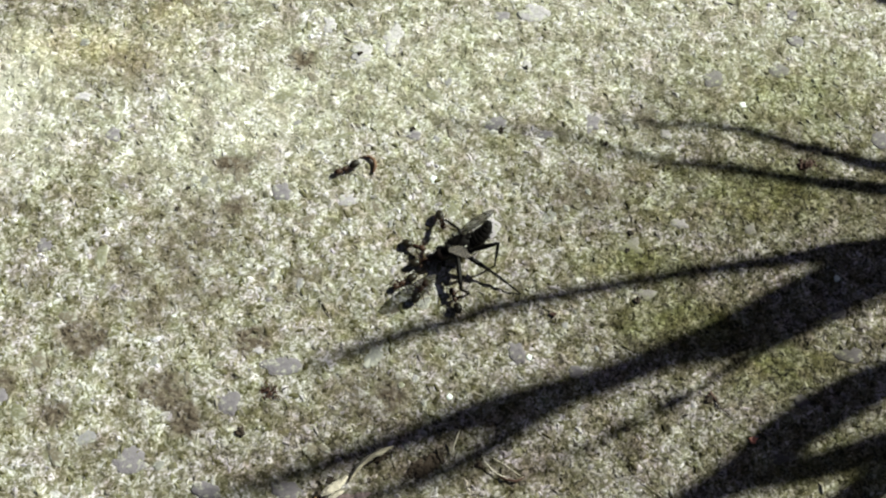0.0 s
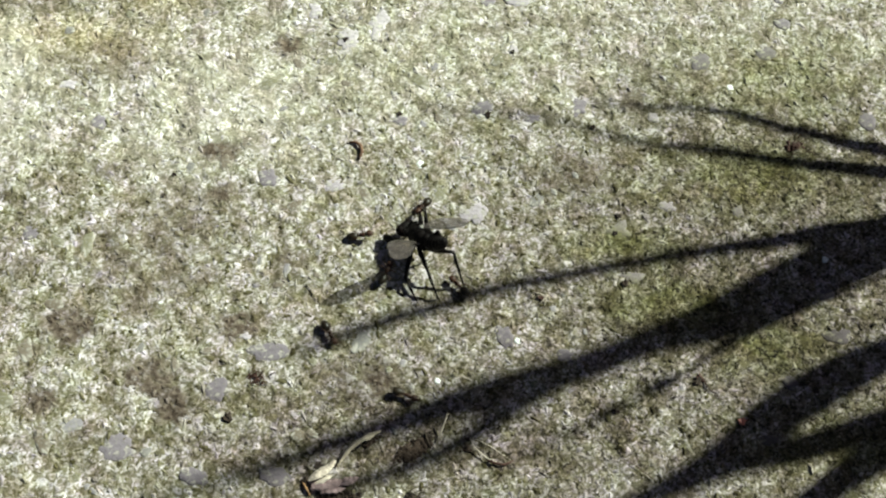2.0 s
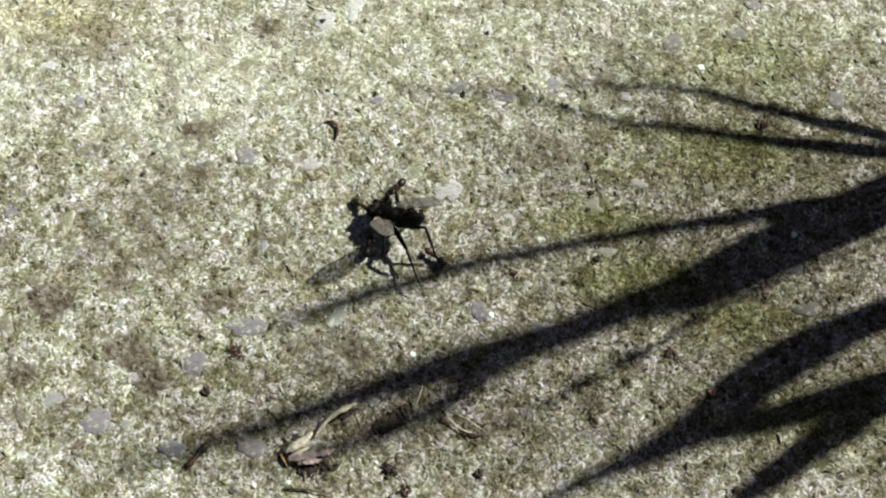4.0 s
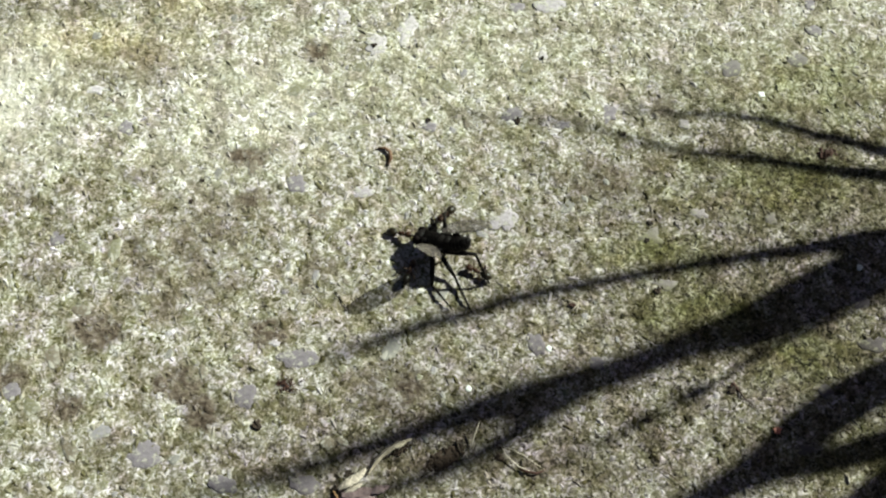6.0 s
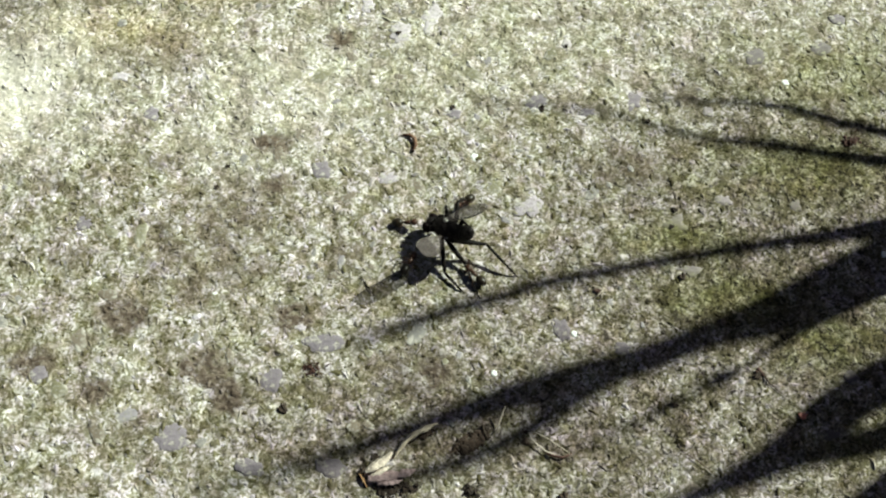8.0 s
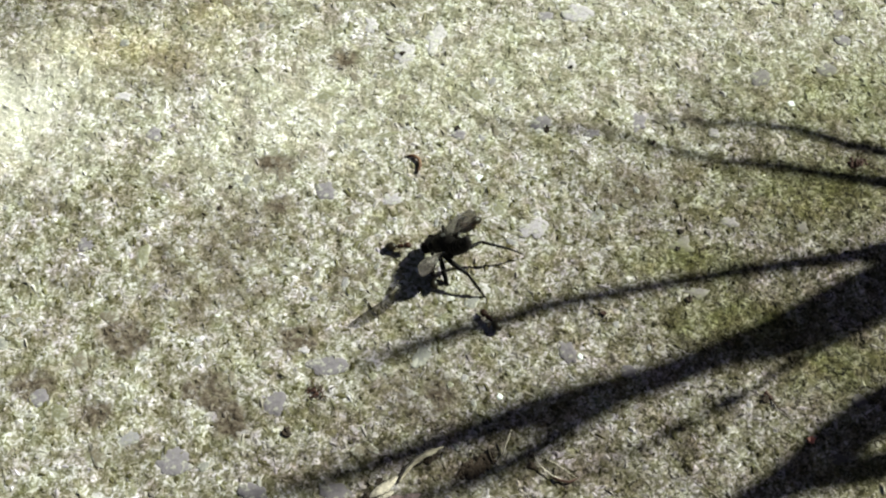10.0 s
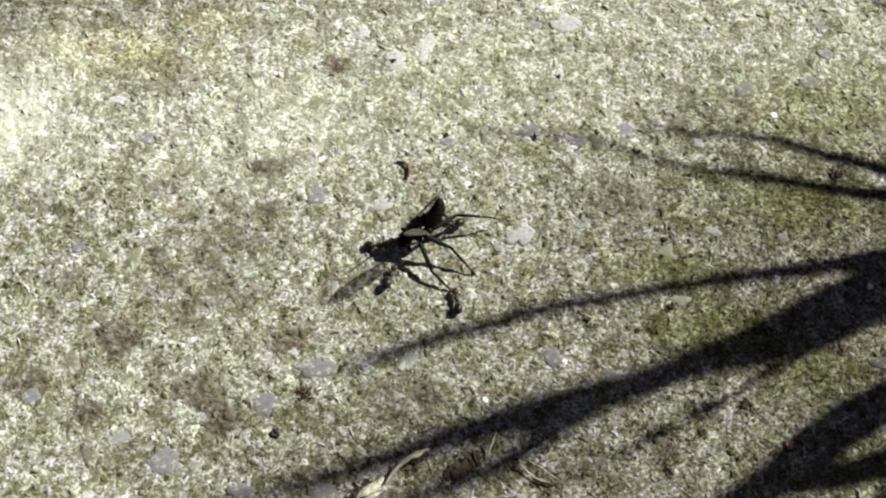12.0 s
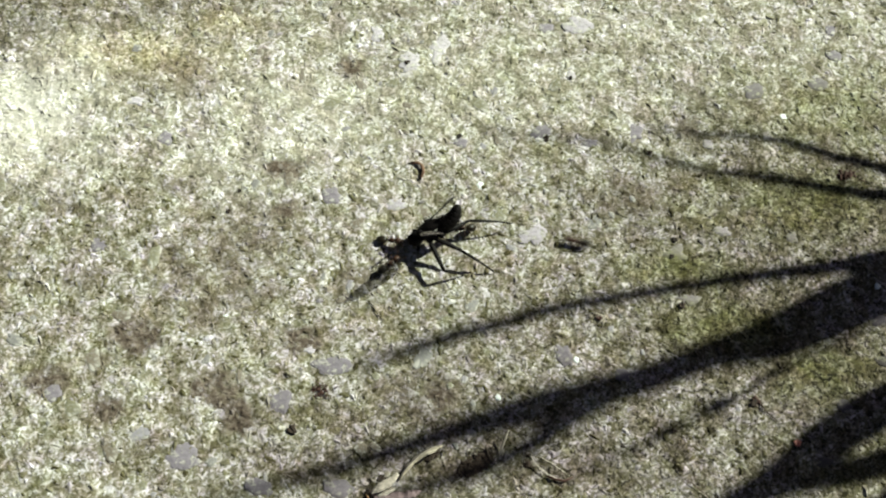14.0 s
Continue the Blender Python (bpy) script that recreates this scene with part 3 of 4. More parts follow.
def build_husk():
    """A torn dry husk: a crumpled pale foot over shrivelled bracts, and a long curled flap that stands clear of the slab at its far end."""
    thing = tagged(empty("dry_husk"), "torn curled pale dry seed husk lying on the concrete", "dry husk")
    part("husk_foot", husk_sheet([(-9.9, -28.2), (-9.1, -27.7), (-8.3, -27.2), (-7.6, -26.6), (-7.1, -26.0)], [0.2, 0.5, 0.55, 0.42, 0.2], [0.35, 0.7, 0.6, 0.5, 0.3], 3), HUSK_PALE, thing, "pale cream torn foot")
    part("husk_foot", husk_sheet([(-9.2, -28.5), (-8.3, -28.1), (-7.4, -27.6)], [0.2, 0.36, 0.15], [0.3, 0.5, 0.3], 5), HUSK_PALE, thing, "pale cream torn foot")
    part("husk_flap", husk_sheet([(-6.9, -26.7), (-6.3, -25.6), (-5.4, -24.6), (-4.2, -23.8), (-3.2, -23.3), (-2.3, -22.9)],
                                 [0.14, 0.26, 0.40, 0.48, 0.42, 0.12], [0.25, 0.4, 0.7, 1.1, 1.1, 0.6], 8), HUSK, thing, "straw-coloured curled flap")
    spine = tube(bmesh.new(), [(-6.9, -26.5, 0.4), (-6.0, -25.3, 0.7), (-4.8, -24.2, 1.0), (-3.5, -23.4, 1.1), (-2.5, -22.9, 0.7)], [0.04, 0.06, 0.07, 0.06, 0.02], 6)
    part("spine", spine, STRAW, thing)
    for k, (line, wide) in enumerate(([[(-9.5, -28.8), (-8.4, -28.7), (-7.2, -28.5), (-6.3, -28.2)], [0.35, 0.62, 0.6, 0.2]],
                                      [[(-8.6, -29.4), (-7.6, -29.2), (-6.7, -29.1), (-5.9, -28.9)], [0.2, 0.42, 0.4, 0.12]],
                                      [[(-6.6, -28.6), (-5.9, -28.3), (-5.2, -28.1), (-4.6, -27.8)], [0.2, 0.5, 0.42, 0.12]])):
        part("bract", husk_sheet(line, wide, [0.4, 0.7, 0.6, 0.3], 20 + k), BRACT, thing, "shrivelled pinkish brown bract")
    part("bract", husk_sheet([(-10.4, -28.3), (-10.0, -28.9), (-9.6, -29.7)], [0.06, 0.13, 0.05], [0.2, 0.35, 0.2], 31), ORANGE, thing, "orange brown splinter")


def clump(name, x, y, w, h, turn, count, threads, material, label, category, seed):
    """A loose clump of small crumbs with hair-thin rootlets in it, as one thing."""
    r, bm = random.Random(seed), bmesh.new()
    c, s = math.cos(radians(turn)), math.sin(radians(turn))
    for _ in range(count):
        a, d = r.uniform(0, 6.28), r.random() ** 0.6
        u, v = d * math.cos(a) * w / 2, d * math.sin(a) * h / 2
        size = r.uniform(0.10, 0.30) * (1.25 - 0.5 * d)
        px, py = x + u * c - v * s, y + u * s + v * c
        ball(bm, (px, py, float(height(px, py)) + size * 0.35 + (1 - d) * 0.15), (size * r.uniform(0.8, 1.5), size, size * 0.7), 1, 0.9, r.uniform(0, 180))
    for _ in range(threads):
        a, long = r.uniform(0, 6.28), r.uniform(0.5, 1.3)
        u, v = r.uniform(-0.5, 0.5) * w, r.uniform(-0.5, 0.5) * h
        px, py = x + u * c - v * s, y + u * s + v * c
        bend = r.uniform(-0.3, 0.3)
        line = [(px + math.cos(a + bend * k) * long * k / 3, py + math.sin(a + bend * k) * long * k / 3) for k in range(4)]
        tube(bm, [(q[0], q[1], float(height(*q)) + z) for q, z in zip(line, (0.1, 0.35, 0.4, 0.12))], [0.03, 0.05, 0.045, 0.02], 5)
    tagged(part(name, bm, material, None, label, smooth=False), category=category)


def crumb(name, x, y, size, material, label, category, seed, stretch=1.0):
    bm = ball(bmesh.new(), (0, 0, 0), (size * stretch, size, size * 0.6), 2, 1.1)
    ob = part(name, bm, material, None, label, smooth=False)
    ob.location = (x * MM, y * MM, (float(height(x, y)) + size * 0.45) * MM)
    ob.rotation_euler = (0, 0, random.Random(seed).uniform(0, 6.28))
    return tagged(ob, category=category)


def build_crumbs():
    for k, (x, y, s, long) in enumerate(((-7.2, 26.4, 0.3, 1), (-0.6, 16.0, 0.24, 1.3), (13.1, 24.4, 0.25, 1), (9.9, 15.8, 0.28, 1.6), (24.8, -5.9, 0.33, 1.2),
                                         (31.8, -17.6, 0.3, 1.6), (24.5, 2.3, 0.28, 1.3), (-18.7, -21.2, 0.42, 1.4), (22.3, 14.0, 0.25, 1), (-26.7, 8.0, 0.22, 1.2),
                                         (-27.8, 5.4, 0.22, 1), (22.8, -20.8, 0.22, 1.6), (24.0, 0.2, 0.24, 1), (10.7, -30.5, 0.4, 1.2), (-8.8, -26.4, 0.3, 1.6))):
        crumb("soil_crumb", x, y, s, CRUMB, "tiny black soil crumb on the concrete", "soil crumb", k, long)
    crumb("plant_crumb", 15.3, -7.8, 0.26, RED_CRUMB, "dark reddish crumb of dead plant matter", "plant crumb", 46, 1.5)
    crumb("plant_crumb", 32.1, -17.1, 0.3, RED_CRUMB, "dark reddish crumb of dead plant matter", "plant crumb", 47, 1.8)
    label = "loose clump of dark soil crumbs and fine rootlets"
    clump("soil_clump", 1.1, -24.9, 4.6, 1.9, 24, 160, 12, CRUMB, label, "soil clump", 1)
    clump("soil_clump", 2.7, -23.4, 1.0, 0.8, 60, 8, 4, CRUMB, label, "soil clump", 2)
    clump("soil_clump", -6.8, -30.0, 5.4, 1.3, 8, 60, 22, CRUMB, label, "soil clump", 3)
    clump("soil_clump", 1.1, -30.2, 1.8, 1.7, 0, 26, 8, CRUMB, label, "soil clump", 4)
    # dark crumbs added in place of the shade under the husk's lifted flap
    clump("soil_clump", -3.35, -23.95, 1.7, 0.5, 38, 16, 0, CRUMB, label, "soil clump", 7)
    clump("soil_clump", -10.1, -27.9, 0.9, 1.0, 0, 8, 4, CRUMB, label, "soil clump", 5)
    clump("soil_clump", 7.0, -24.4, 1.2, 1.4, 0, 9, 3, CRUMB, label, "soil clump", 6)
    label = "loose clump of dark reddish plant crumbs and threads"
    clump("plant_clump", 45.8, 11.2, 2.3, 2.0, 20, 24, 12, RED_CRUMB, label, "plant clump", 11)
    clump("plant_clump", -15.8, -16.9, 2.3, 1.5, -20, 9, 20, RED_CRUMB, label, "plant clump", 12)
    clump("plant_clump", 2.6, -32.4, 1.8, 1.4, 0, 14, 6, RED_CRUMB, label, "plant clump", 13)
    crumb("red_speck", 36.2, -22.0, 0.36, RED_SPECK, "tiny bright red speck on the shaded concrete", "red speck", 90)


def stick(name, points, radii, material, label, category):
    pts = [(x, y, z + float(height(x, y))) for x, y, z in points]
    tagged(part(name, tube(bmesh.new(), pts, radii, 7), material, None, label), category=category)


def build_sticks():
    stick("straw", [(3.8, -23.9, 0.2), (4.1, -23.0, 0.5), (4.5, -22.0, 0.9), (4.8, -21.3, 1.3)], [0.06, 0.09, 0.08, 0.03], STRAW, "thin pale straw fragment leaning on the concrete", "straw")
    stick("twig", [(2.9, -24.6, 0.2), (2.6, -23.8, 0.45), (2.3, -22.7, 0.3)], [0.07, 0.10, 0.05], TWIG, "short dark twig fragment on the concrete", "twig")
    stick("fibre", [(7.2, -23.8, 0.15), (7.5, -24.6, 0.4), (8.1, -25.3, 0.5), (8.9, -25.9, 0.4), (10.0, -26.3, 0.2)], [0.035, 0.06, 0.065, 0.05, 0.025], STRAW, "pale bent plant fibre on the concrete", "plant fibre")
    stick("fibre", [(7.1, -23.6, 0.2), (8.2, -24.1, 0.5), (9.4, -24.8, 0.55), (10.6, -25.6, 0.4), (11.5, -26.1, 0.2)], [0.02, 0.04, 0.04, 0.035, 0.02], STRAW, "pale bent plant fibre on the concrete", "plant fibre")
    stick("twig", [(8.7, -26.0, 0.2), (9.6, -26.4, 0.3), (10.7, -26.6, 0.3), (11.7, -26.1, 0.2)], [0.05, 0.14, 0.15, 0.05], RED_CRUMB, "thin reddish brown twig lying on the concrete", "twig")
    stick("twig", [(22.9, -25.7, 0.15), (24.6, -26.8, 0.25), (26.3, -28.2, 0.15)], [0.02, 0.045, 0.03], RED_CRUMB, "thin reddish brown twig lying on the concrete", "twig")
    stick("twig", [(32.3, -17.3, 0.15), (33.2, -18.6, 0.2), (34.3, -19.6, 0.12)], [0.09, 0.06, 0.03], RED_CRUMB, "thin reddish brown twig lying on the concrete", "twig")
    stick("rootlet", [(-9.9, -32.1, 0.2), (-7.4, -32.2, 0.4), (-4.6, -32.9, 0.2)], [0.07, 0.12, 0.05], TWIG, "fine dark rootlet on the concrete", "rootlet")
    stick("rootlet", [(-10.9, -5.9, 0.12), (-10.2, -7.0, 0.2), (-9.4, -8.2, 0.1)], [0.04, 0.06, 0.03], TWIG, "hair-thin dark rootlet on the concrete", "rootlet")
    for k, (x, y, dx, dy) in enumerate(((14.4, -7.0, 1.6, -0.6), (14.8, -8.6, 1.2, 1.2), (15.9, -7.2, -0.4, -1.6))):
        stick("plant_fibre", [(x, y, 0.1), (x + dx * 0.5 + 0.15, y + dy * 0.5, 0.3), (x + dx, y + dy, 0.1)], [0.05, 0.07, 0.03], STRAW,
              "pale thin plant fibre on the concrete", "plant fibre")
    stick("plant_curl", [(-6.5, 12.0, 0.15), (-5.7, 12.0, 0.3), (-5.1, 11.5, 0.4), (-4.95, 10.7, 0.3), (-5.3, 9.9, 0.15)], [0.12, 0.2, 0.24, 0.22, 0.12],
          CURL, "rust brown curled scrap of plant on the concrete", "plant scrap")


build_husk()
build_crumbs()
build_sticks()


# ---- the dead fly ----
LEG_PLAN = {  # hip in the fly's space (mm), thigh and shank length
    "front_left": ((-1.7, 0.75, -0.9), 4.0, 3.5), "mid_left": ((-2.5, 0.85, -1.0), 3.3, 4.8), "hind_left": ((-3.3, 0.75, -0.9), 3.9, 5.4),
    "front_right": ((-1.7, -0.75, -0.9), 2.4, 3.2), "mid_right": ((-2.5, -0.85, -1.0), 3.2, 4.4), "hind_right": ((-3.3, -0.75, -0.9), 2.4, 3.2)}
WING_ROOT = {1: (-2.9, 1.05, -0.2), -1: (-2.5, -0.3, 1.1)}


def wing_mesh(side):
    """A blunt fly wing that lies back from its root, narrow at the base and broadest past the middle; side 1 is the fly's left."""
    n, m = 22, 8
    bm = bmesh.new()
    long = 5.2 if side == 1 else 5.9
    grid = []
    for i in range(n + 1):
        u = i / n
        tip = math.sqrt(max(1 - max((u - 0.60) / 0.40, 0) ** 2.2, 0.0))
        front = side * (0.10 + 0.42 * math.sin(math.pi * min(u * 0.62 + 0.06, 1))) * max(tip, 0.06)
        rear = -side * (0.12 + 1.5 * (min(u / 0.42, 1) * (2 - min(u / 0.42, 1))) ** 0.9) * max(tip, 0.05)
        x = -long * u
        grid.append([(x, front + (rear - front) * k / m, 0.05 * math.sin(k * 1.3 + u * 5) + 0.16 * (k / m) ** 2 * u - 0.22 * u * u) for k in range(m + 1)])
    up = [[bm.verts.new(Vector(p) * MM) for p in row] for row in grid]
    dn = [[bm.verts.new((Vector(p) - Vector((0, 0, 0.025))) * MM) for p in row] for row in grid]
    for sheet, flip in ((up, False), (dn, True)):
        for a, b in zip(sheet, sheet[1:]):
            for k in range(m):
                f = (a[k], a[k + 1], b[k + 1], b[k])
                bm.faces.new(f[::-1] if flip else f)
    for k in (0, m):
        for i in range(n):
            bm.faces.new((up[i][k], up[i + 1][k], dn[i + 1][k], dn[i][k]))
    for i in (0, n):
        for k in range(m):
            bm.faces.new((up[i][k], up[i][k + 1], dn[i][k + 1], dn[i][k]))
    bmesh.ops.recalc_face_normals(bm, faces=bm.faces)
    return bm, grid


def bristle(bm, root, out, long, back):
    """A stiff hair that leans towards the tail."""
    tube(bm, [root, root + out * (0.55 * long) + Vector((-0.2 * back, 0, 0)), root + out * long + Vector((-back, 0, 0))], [0.035, 0.026, 0.008], 4)


def build_fly():
    fly = tagged(empty("fly"), "dead black bristly fly with smoky wings, dragged by ants", "fly")
    bm = bmesh.new()
    ball(bm, (-2.3, 0, 0), (1.85, 1.22, 1.2), 3, 0.06)
    ball(bm, (-3.6, 0, 0.5), (0.7, 0.8, 0.45), 2)
    for side in (1, -1):                     # shoulder lobes and the plates over the hips
        ball(bm, (-1.15, 0.8 * side, 0.4), (0.5, 0.4, 0.45), 2)
        for x in (-1.7, -2.5, -3.3):
            ball(bm, (x, 0.65 * side, -0.85), (0.42, 0.38, 0.5), 2)
    for k in range(64):
        a, b = rng.uniform(0, 2 * math.pi), rng.uniform(0.1, 1.35)
        out = Vector((math.cos(a) * math.sin(b), math.sin(a) * math.sin(b), math.cos(b)))
        bristle(bm, Vector((out.x * 1.8 - 2.3, out.y * 1.18, out.z * 1.16)), out, rng.uniform(0.4, 0.75), rng.uniform(0.2, 0.5))
    part("thorax", bm, FLY_BLACK, fly)
    bm = ball(bmesh.new(), (0.0, 0, -0.2), (0.72, 1.0, 0.88), 3, 0.05)
    ball(bm, (-0.5, 0, -0.05), (0.4, 0.4, 0.4), 2)
    for k in range(14):
        a = rng.uniform(0.3, 2.8)
        out = Vector((0.5, math.cos(a), math.sin(a))).normalized()
        bristle(bm, Vector((0.05, 0, -0.2)) + Vector((out.x * 0.7, out.y * 1.0, out.z * 0.9)), out, 0.4, -0.1)
    head = part("head", bm, FLY_BLACK, fly)
    for side in (1, -1):
        part("eye", ball(bmesh.new(), (0.15, 0.68 * side, -0.05), (0.58, 0.5, 0.72), 3), FLY_EYE, head, "dark red compound eye")
        part("antenna", tube(bmesh.new(), [(0.65, 0.18 * side, 0.05), (0.9, 0.25 * side, -0.05), (1.05, 0.3 * side, -0.4)], [0.07, 0.1, 0.05], 6), FLY_BLACK, head)
    part("proboscis", tube(bmesh.new(), [(0.1, 0, -0.75), (0.3, 0, -1.35), (0.5, 0, -1.55)], [0.22, 0.16, 0.24], 7), FLY_BLACK, head)
    spine = [(-3.5, 0, -0.12), (-3.8, 0, -0.15), (-4.2, 0, -0.12), (-4.7, 0, 0.0), (-5.2, 0, 0.18), (-5.7, 0, 0.45), (-6.1, 0, 0.8), (-6.4, 0, 1.15), (-6.52, 0, 1.35)]
    girth = [0.72, 0.90, 0.98, 0.98, 0.92, 0.82, 0.66, 0.44, 0.20]
    bm = bmesh.new()
    pts, rad = [], []
    for i in range(len(spine) - 1):          # each ring of the belly overlaps the next
        for f, g in ((0.0, 1.0), (0.5, 1.02), (0.88, 1.0), (0.94, 0.975)):
            p = Vector(spine[i]).lerp(Vector(spine[i + 1]), f)
            pts.append(p)
            rad.append((girth[i] + (girth[i + 1] - girth[i]) * f) * g)
    tube(bm, pts + [spine[-1]], rad + [girth[-1]], 16, 0.92)
    for k in range(90):
        i = int(rng.uniform(1, len(spine) - 1.01))
        a = rng.uniform(0, 2 * math.pi)
        out = Vector((0, math.cos(a), math.sin(a)))
        bristle(bm, Vector(spine[i]) + out * (girth[i] * 0.93), out, rng.uniform(0.2, 0.42), rng.uniform(0.2, 0.45))
    part("abdomen", bm, FLY_BLACK, fly)
    for side in (1, -1):
        x, y, z = WING_ROOT[side]
        part("calypter", ball(bmesh.new(), (x - 0.1, y * 0.9, z + 0.1), (0.3, 0.26, 0.1), 2, 0.2), CALYPTER, fly, "small whitish scale at the wing's root")
        bm, grid = wing_mesh(side)
        wing = part("wing", bm, WING, fly, "smoky grey translucent wing")
        fly_wings[side] = wing
        for first, last, until, r in ((0, 0, 22, 0.05), (0, 1, 21, 0.024), (1, 3, 20, 0.022), (2, 5, 18, 0.02), (3, 7, 14, 0.018)):
            steps = range(0, until + 1, 2)
            line = []
            for i in steps:
                k = first + (last - first) * i / until
                a, b = Vector(grid[i][int(k)]), Vector(grid[i][min(int(k) + 1, 8)])
                line.append(a.lerp(b, k - int(k)) + Vector((0, 0, 0.01)))
            part("vein", tube(bmesh.new(), line, [r] * len(line), 5), VEIN, wing)
        for i, a, b in ((9, 1, 2), (14, 2, 4)):
            part("vein", tube(bmesh.new(), [Vector(grid[i][k]) + Vector((0, 0, 0.01)) for k in range(a, b + 1)], [0.018] * (b - a + 1), 5), VEIN, wing)
    for name, (hip, thigh, shank) in LEG_PLAN.items():
        bm = tube(bmesh.new(), [(0, 0, 0), (0.12 * thigh, 0, 0.02), (0.3 * thigh, 0, 0.06), (0.65 * thigh, 0, 0.05), (thigh, 0, 0)], [0.2, 0.24, 0.30, 0.27, 0.17], 8)
        for k in range(7):
            x = thigh * (0.25 + 0.1 * k)
            tube(bm, [(x, 0, 0.1), (x + 0.2, 0.14 * (-1) ** k, 0.42 - 0.75 * (k % 2))], [0.03, 0.008], 4)
        upper = part("thigh", bm, FLY_LEG, fly)
        joints = [(0, 0, 0), (0.2, 0, 0.02), (0.48, 0, 0.04), (0.52, 0, 0.03), (0.64, 0, 0.035), (0.66, 0, 0.02), (0.78, 0, 0.0), (0.8, 0, -0.01), (0.9, 0, -0.05), (1.0, 0, -0.1)]
        bm = tube(bmesh.new(), [(x * shank, y, z * shank * 0.8) for x, y, z in joints], [0.16, 0.175, 0.165, 0.11, 0.125, 0.09, 0.115, 0.085, 0.10, 0.05], 7)
        for k in range(12):
            x = shank * (0.1 + 0.07 * k)
            tube(bm, [(x, 0, 0.05), (x + 0.25, 0.16 * (-1) ** k, 0.3 - 0.5 * (k % 3 == 0))], [0.03, 0.008], 4)
        lower = part("shank", bm, FLY_LEG, upper)
        lower.location = (thigh * MM, 0, 0)
        leg_pieces[name] = (upper, lower)
    return fly


leg_pieces, fly_wings = {}, {}
fly = build_fly()


# ---- the ants ----
def build_ant():
    ant = tagged(empty("ant"), "small reddish-brown ant on the concrete", "ant", "ants round the dead fly")
    part("gaster", ball(bmesh.new(), (-1.1, 0, 0.08), (0.72, 0.5, 0.48), 2, 0.05), ANT_DARK, ant, "dark glossy gaster")
    bm = ball(bmesh.new(), (0.15, 0, 0.05), (0.5, 0.26, 0.27), 2, 0.1)
    ball(bm, (-0.38, 0, 0.08), (0.12, 0.1, 0.2), 1)
    part("thorax", bm, ANT_RED, ant)
    head = part("head", ball(bmesh.new(), (0.95, 0, 0.05), (0.46, 0.4, 0.32), 2, 0.05), ANT_RED, ant)
    for side in (1, -1):
        part("antenna", tube(bmesh.new(), [(1.15, 0.15 * side, 0.15), (1.45, 0.5 * side, 0.3), (1.95, 0.62 * side, 0.05)], [0.035, 0.03, 0.045], 5), ANT_RED, head)
        part("mandible", tube(bmesh.new(), [(1.25, 0.12 * side, -0.02), (1.42, 0.16 * side, -0.06), (1.5, 0.02 * side, -0.08)], [0.06, 0.05, 0.02], 5), ANT_RED, head)
        for hip, knee, foot in (((0.42, 0.12), (0.75, 0.62), (1.05, 1.0)), ((0.12, 0.14), (0.12, 0.75), (0.05, 1.25)), ((-0.15, 0.12), (-0.6, 0.7), (-1.1, 1.15))):
            pts = [(0, 0, 0), (knee[0] - hip[0], (knee[1] - hip[1]) * side, 0.38), (foot[0] - hip[0], (foot[1] - hip[1]) * side, -0.45)]
            leg = part("leg", tube(bmesh.new(), pts, [0.05, 0.05, 0.022], 5), ANT_RED, ant)
            leg.location = (hip[0] * MM, hip[1] * side * MM, -0.02 * MM)
    return ant


ant = build_ant()

# ---- what moves ----
# fly: seconds, thorax (mm), way to the tail, lean to its side (degrees); wings: seconds, way to the tip, breadth; legs: seconds, knee and foot (mm); held foot: seconds, place (mm); ants: seconds, place (mm), heading (degrees); sway: seconds, lean of the blades (degrees)
BODY = [(0, 2.77, -0.74, 1.4, 0.896, 0.24, 0.375, 50), (0.5, 2.78, -0.74, 1.4, 0.871, 0.275, 0.407, 50), (1, 1.76, -0.78, 1.4, 0.853, 0.444, 0.276, 46),
     (1.5, 1.75, -0.88, 1.4, 0.925, 0.292, 0.242, 40), (2, 0.23, 0.15, 2, 0.7, -0.587, 0.407, 10), (2.5, 0.26, -0.03, 2, 0.664, -0.664, 0.342, 5), (5,
     -0.85, -0.34, 2, 0.917, -0.289, 0.276, 10), (5.5, -0.6, 0.57, 2, 0.815, -0.38, 0.438, 12), (6, -1.42, -0.11, 2, 0.84, -0.392, 0.375, 10), (6.5,
     -2.46, 0.11, 2, 0.752, -0.392, 0.53, 8), (7, -2.88, -0.42, 2, 0.635, -0.533, 0.559, 0), (7.5, -3.14, -0.05, 2, 0.663, -0.607, 0.438, 0), (8,
     -3.11, -0.28, 2, 0.723, -0.506, 0.469, 0), (10.5, -4.48, 0.01, 1.9, 0.72, -0.262, 0.643, 28), (11, -6.02, 0.92, 1.5, 0.885, 0.156, 0.438, 50),
     (11.5, -5.31, 1.52, 1.5, 0.74, 0.198, 0.643, 52), (12, -5.41, 1.4, 1.5, 0.728, 0.302, 0.616, 52), (12.5, -4.97, 1.18, 1.5, 0.733, 0.342, 0.588,
     52), (13, -5.05, 1.18, 1.5, 0.769, 0.358, 0.53, 52), (13.5, -5.55, 1.45, 1.5, 0.801, 0.215, 0.559, 52), (14, -5.75, 1.51, 1.5, 0.828, 0.184,
     0.53, 52)]
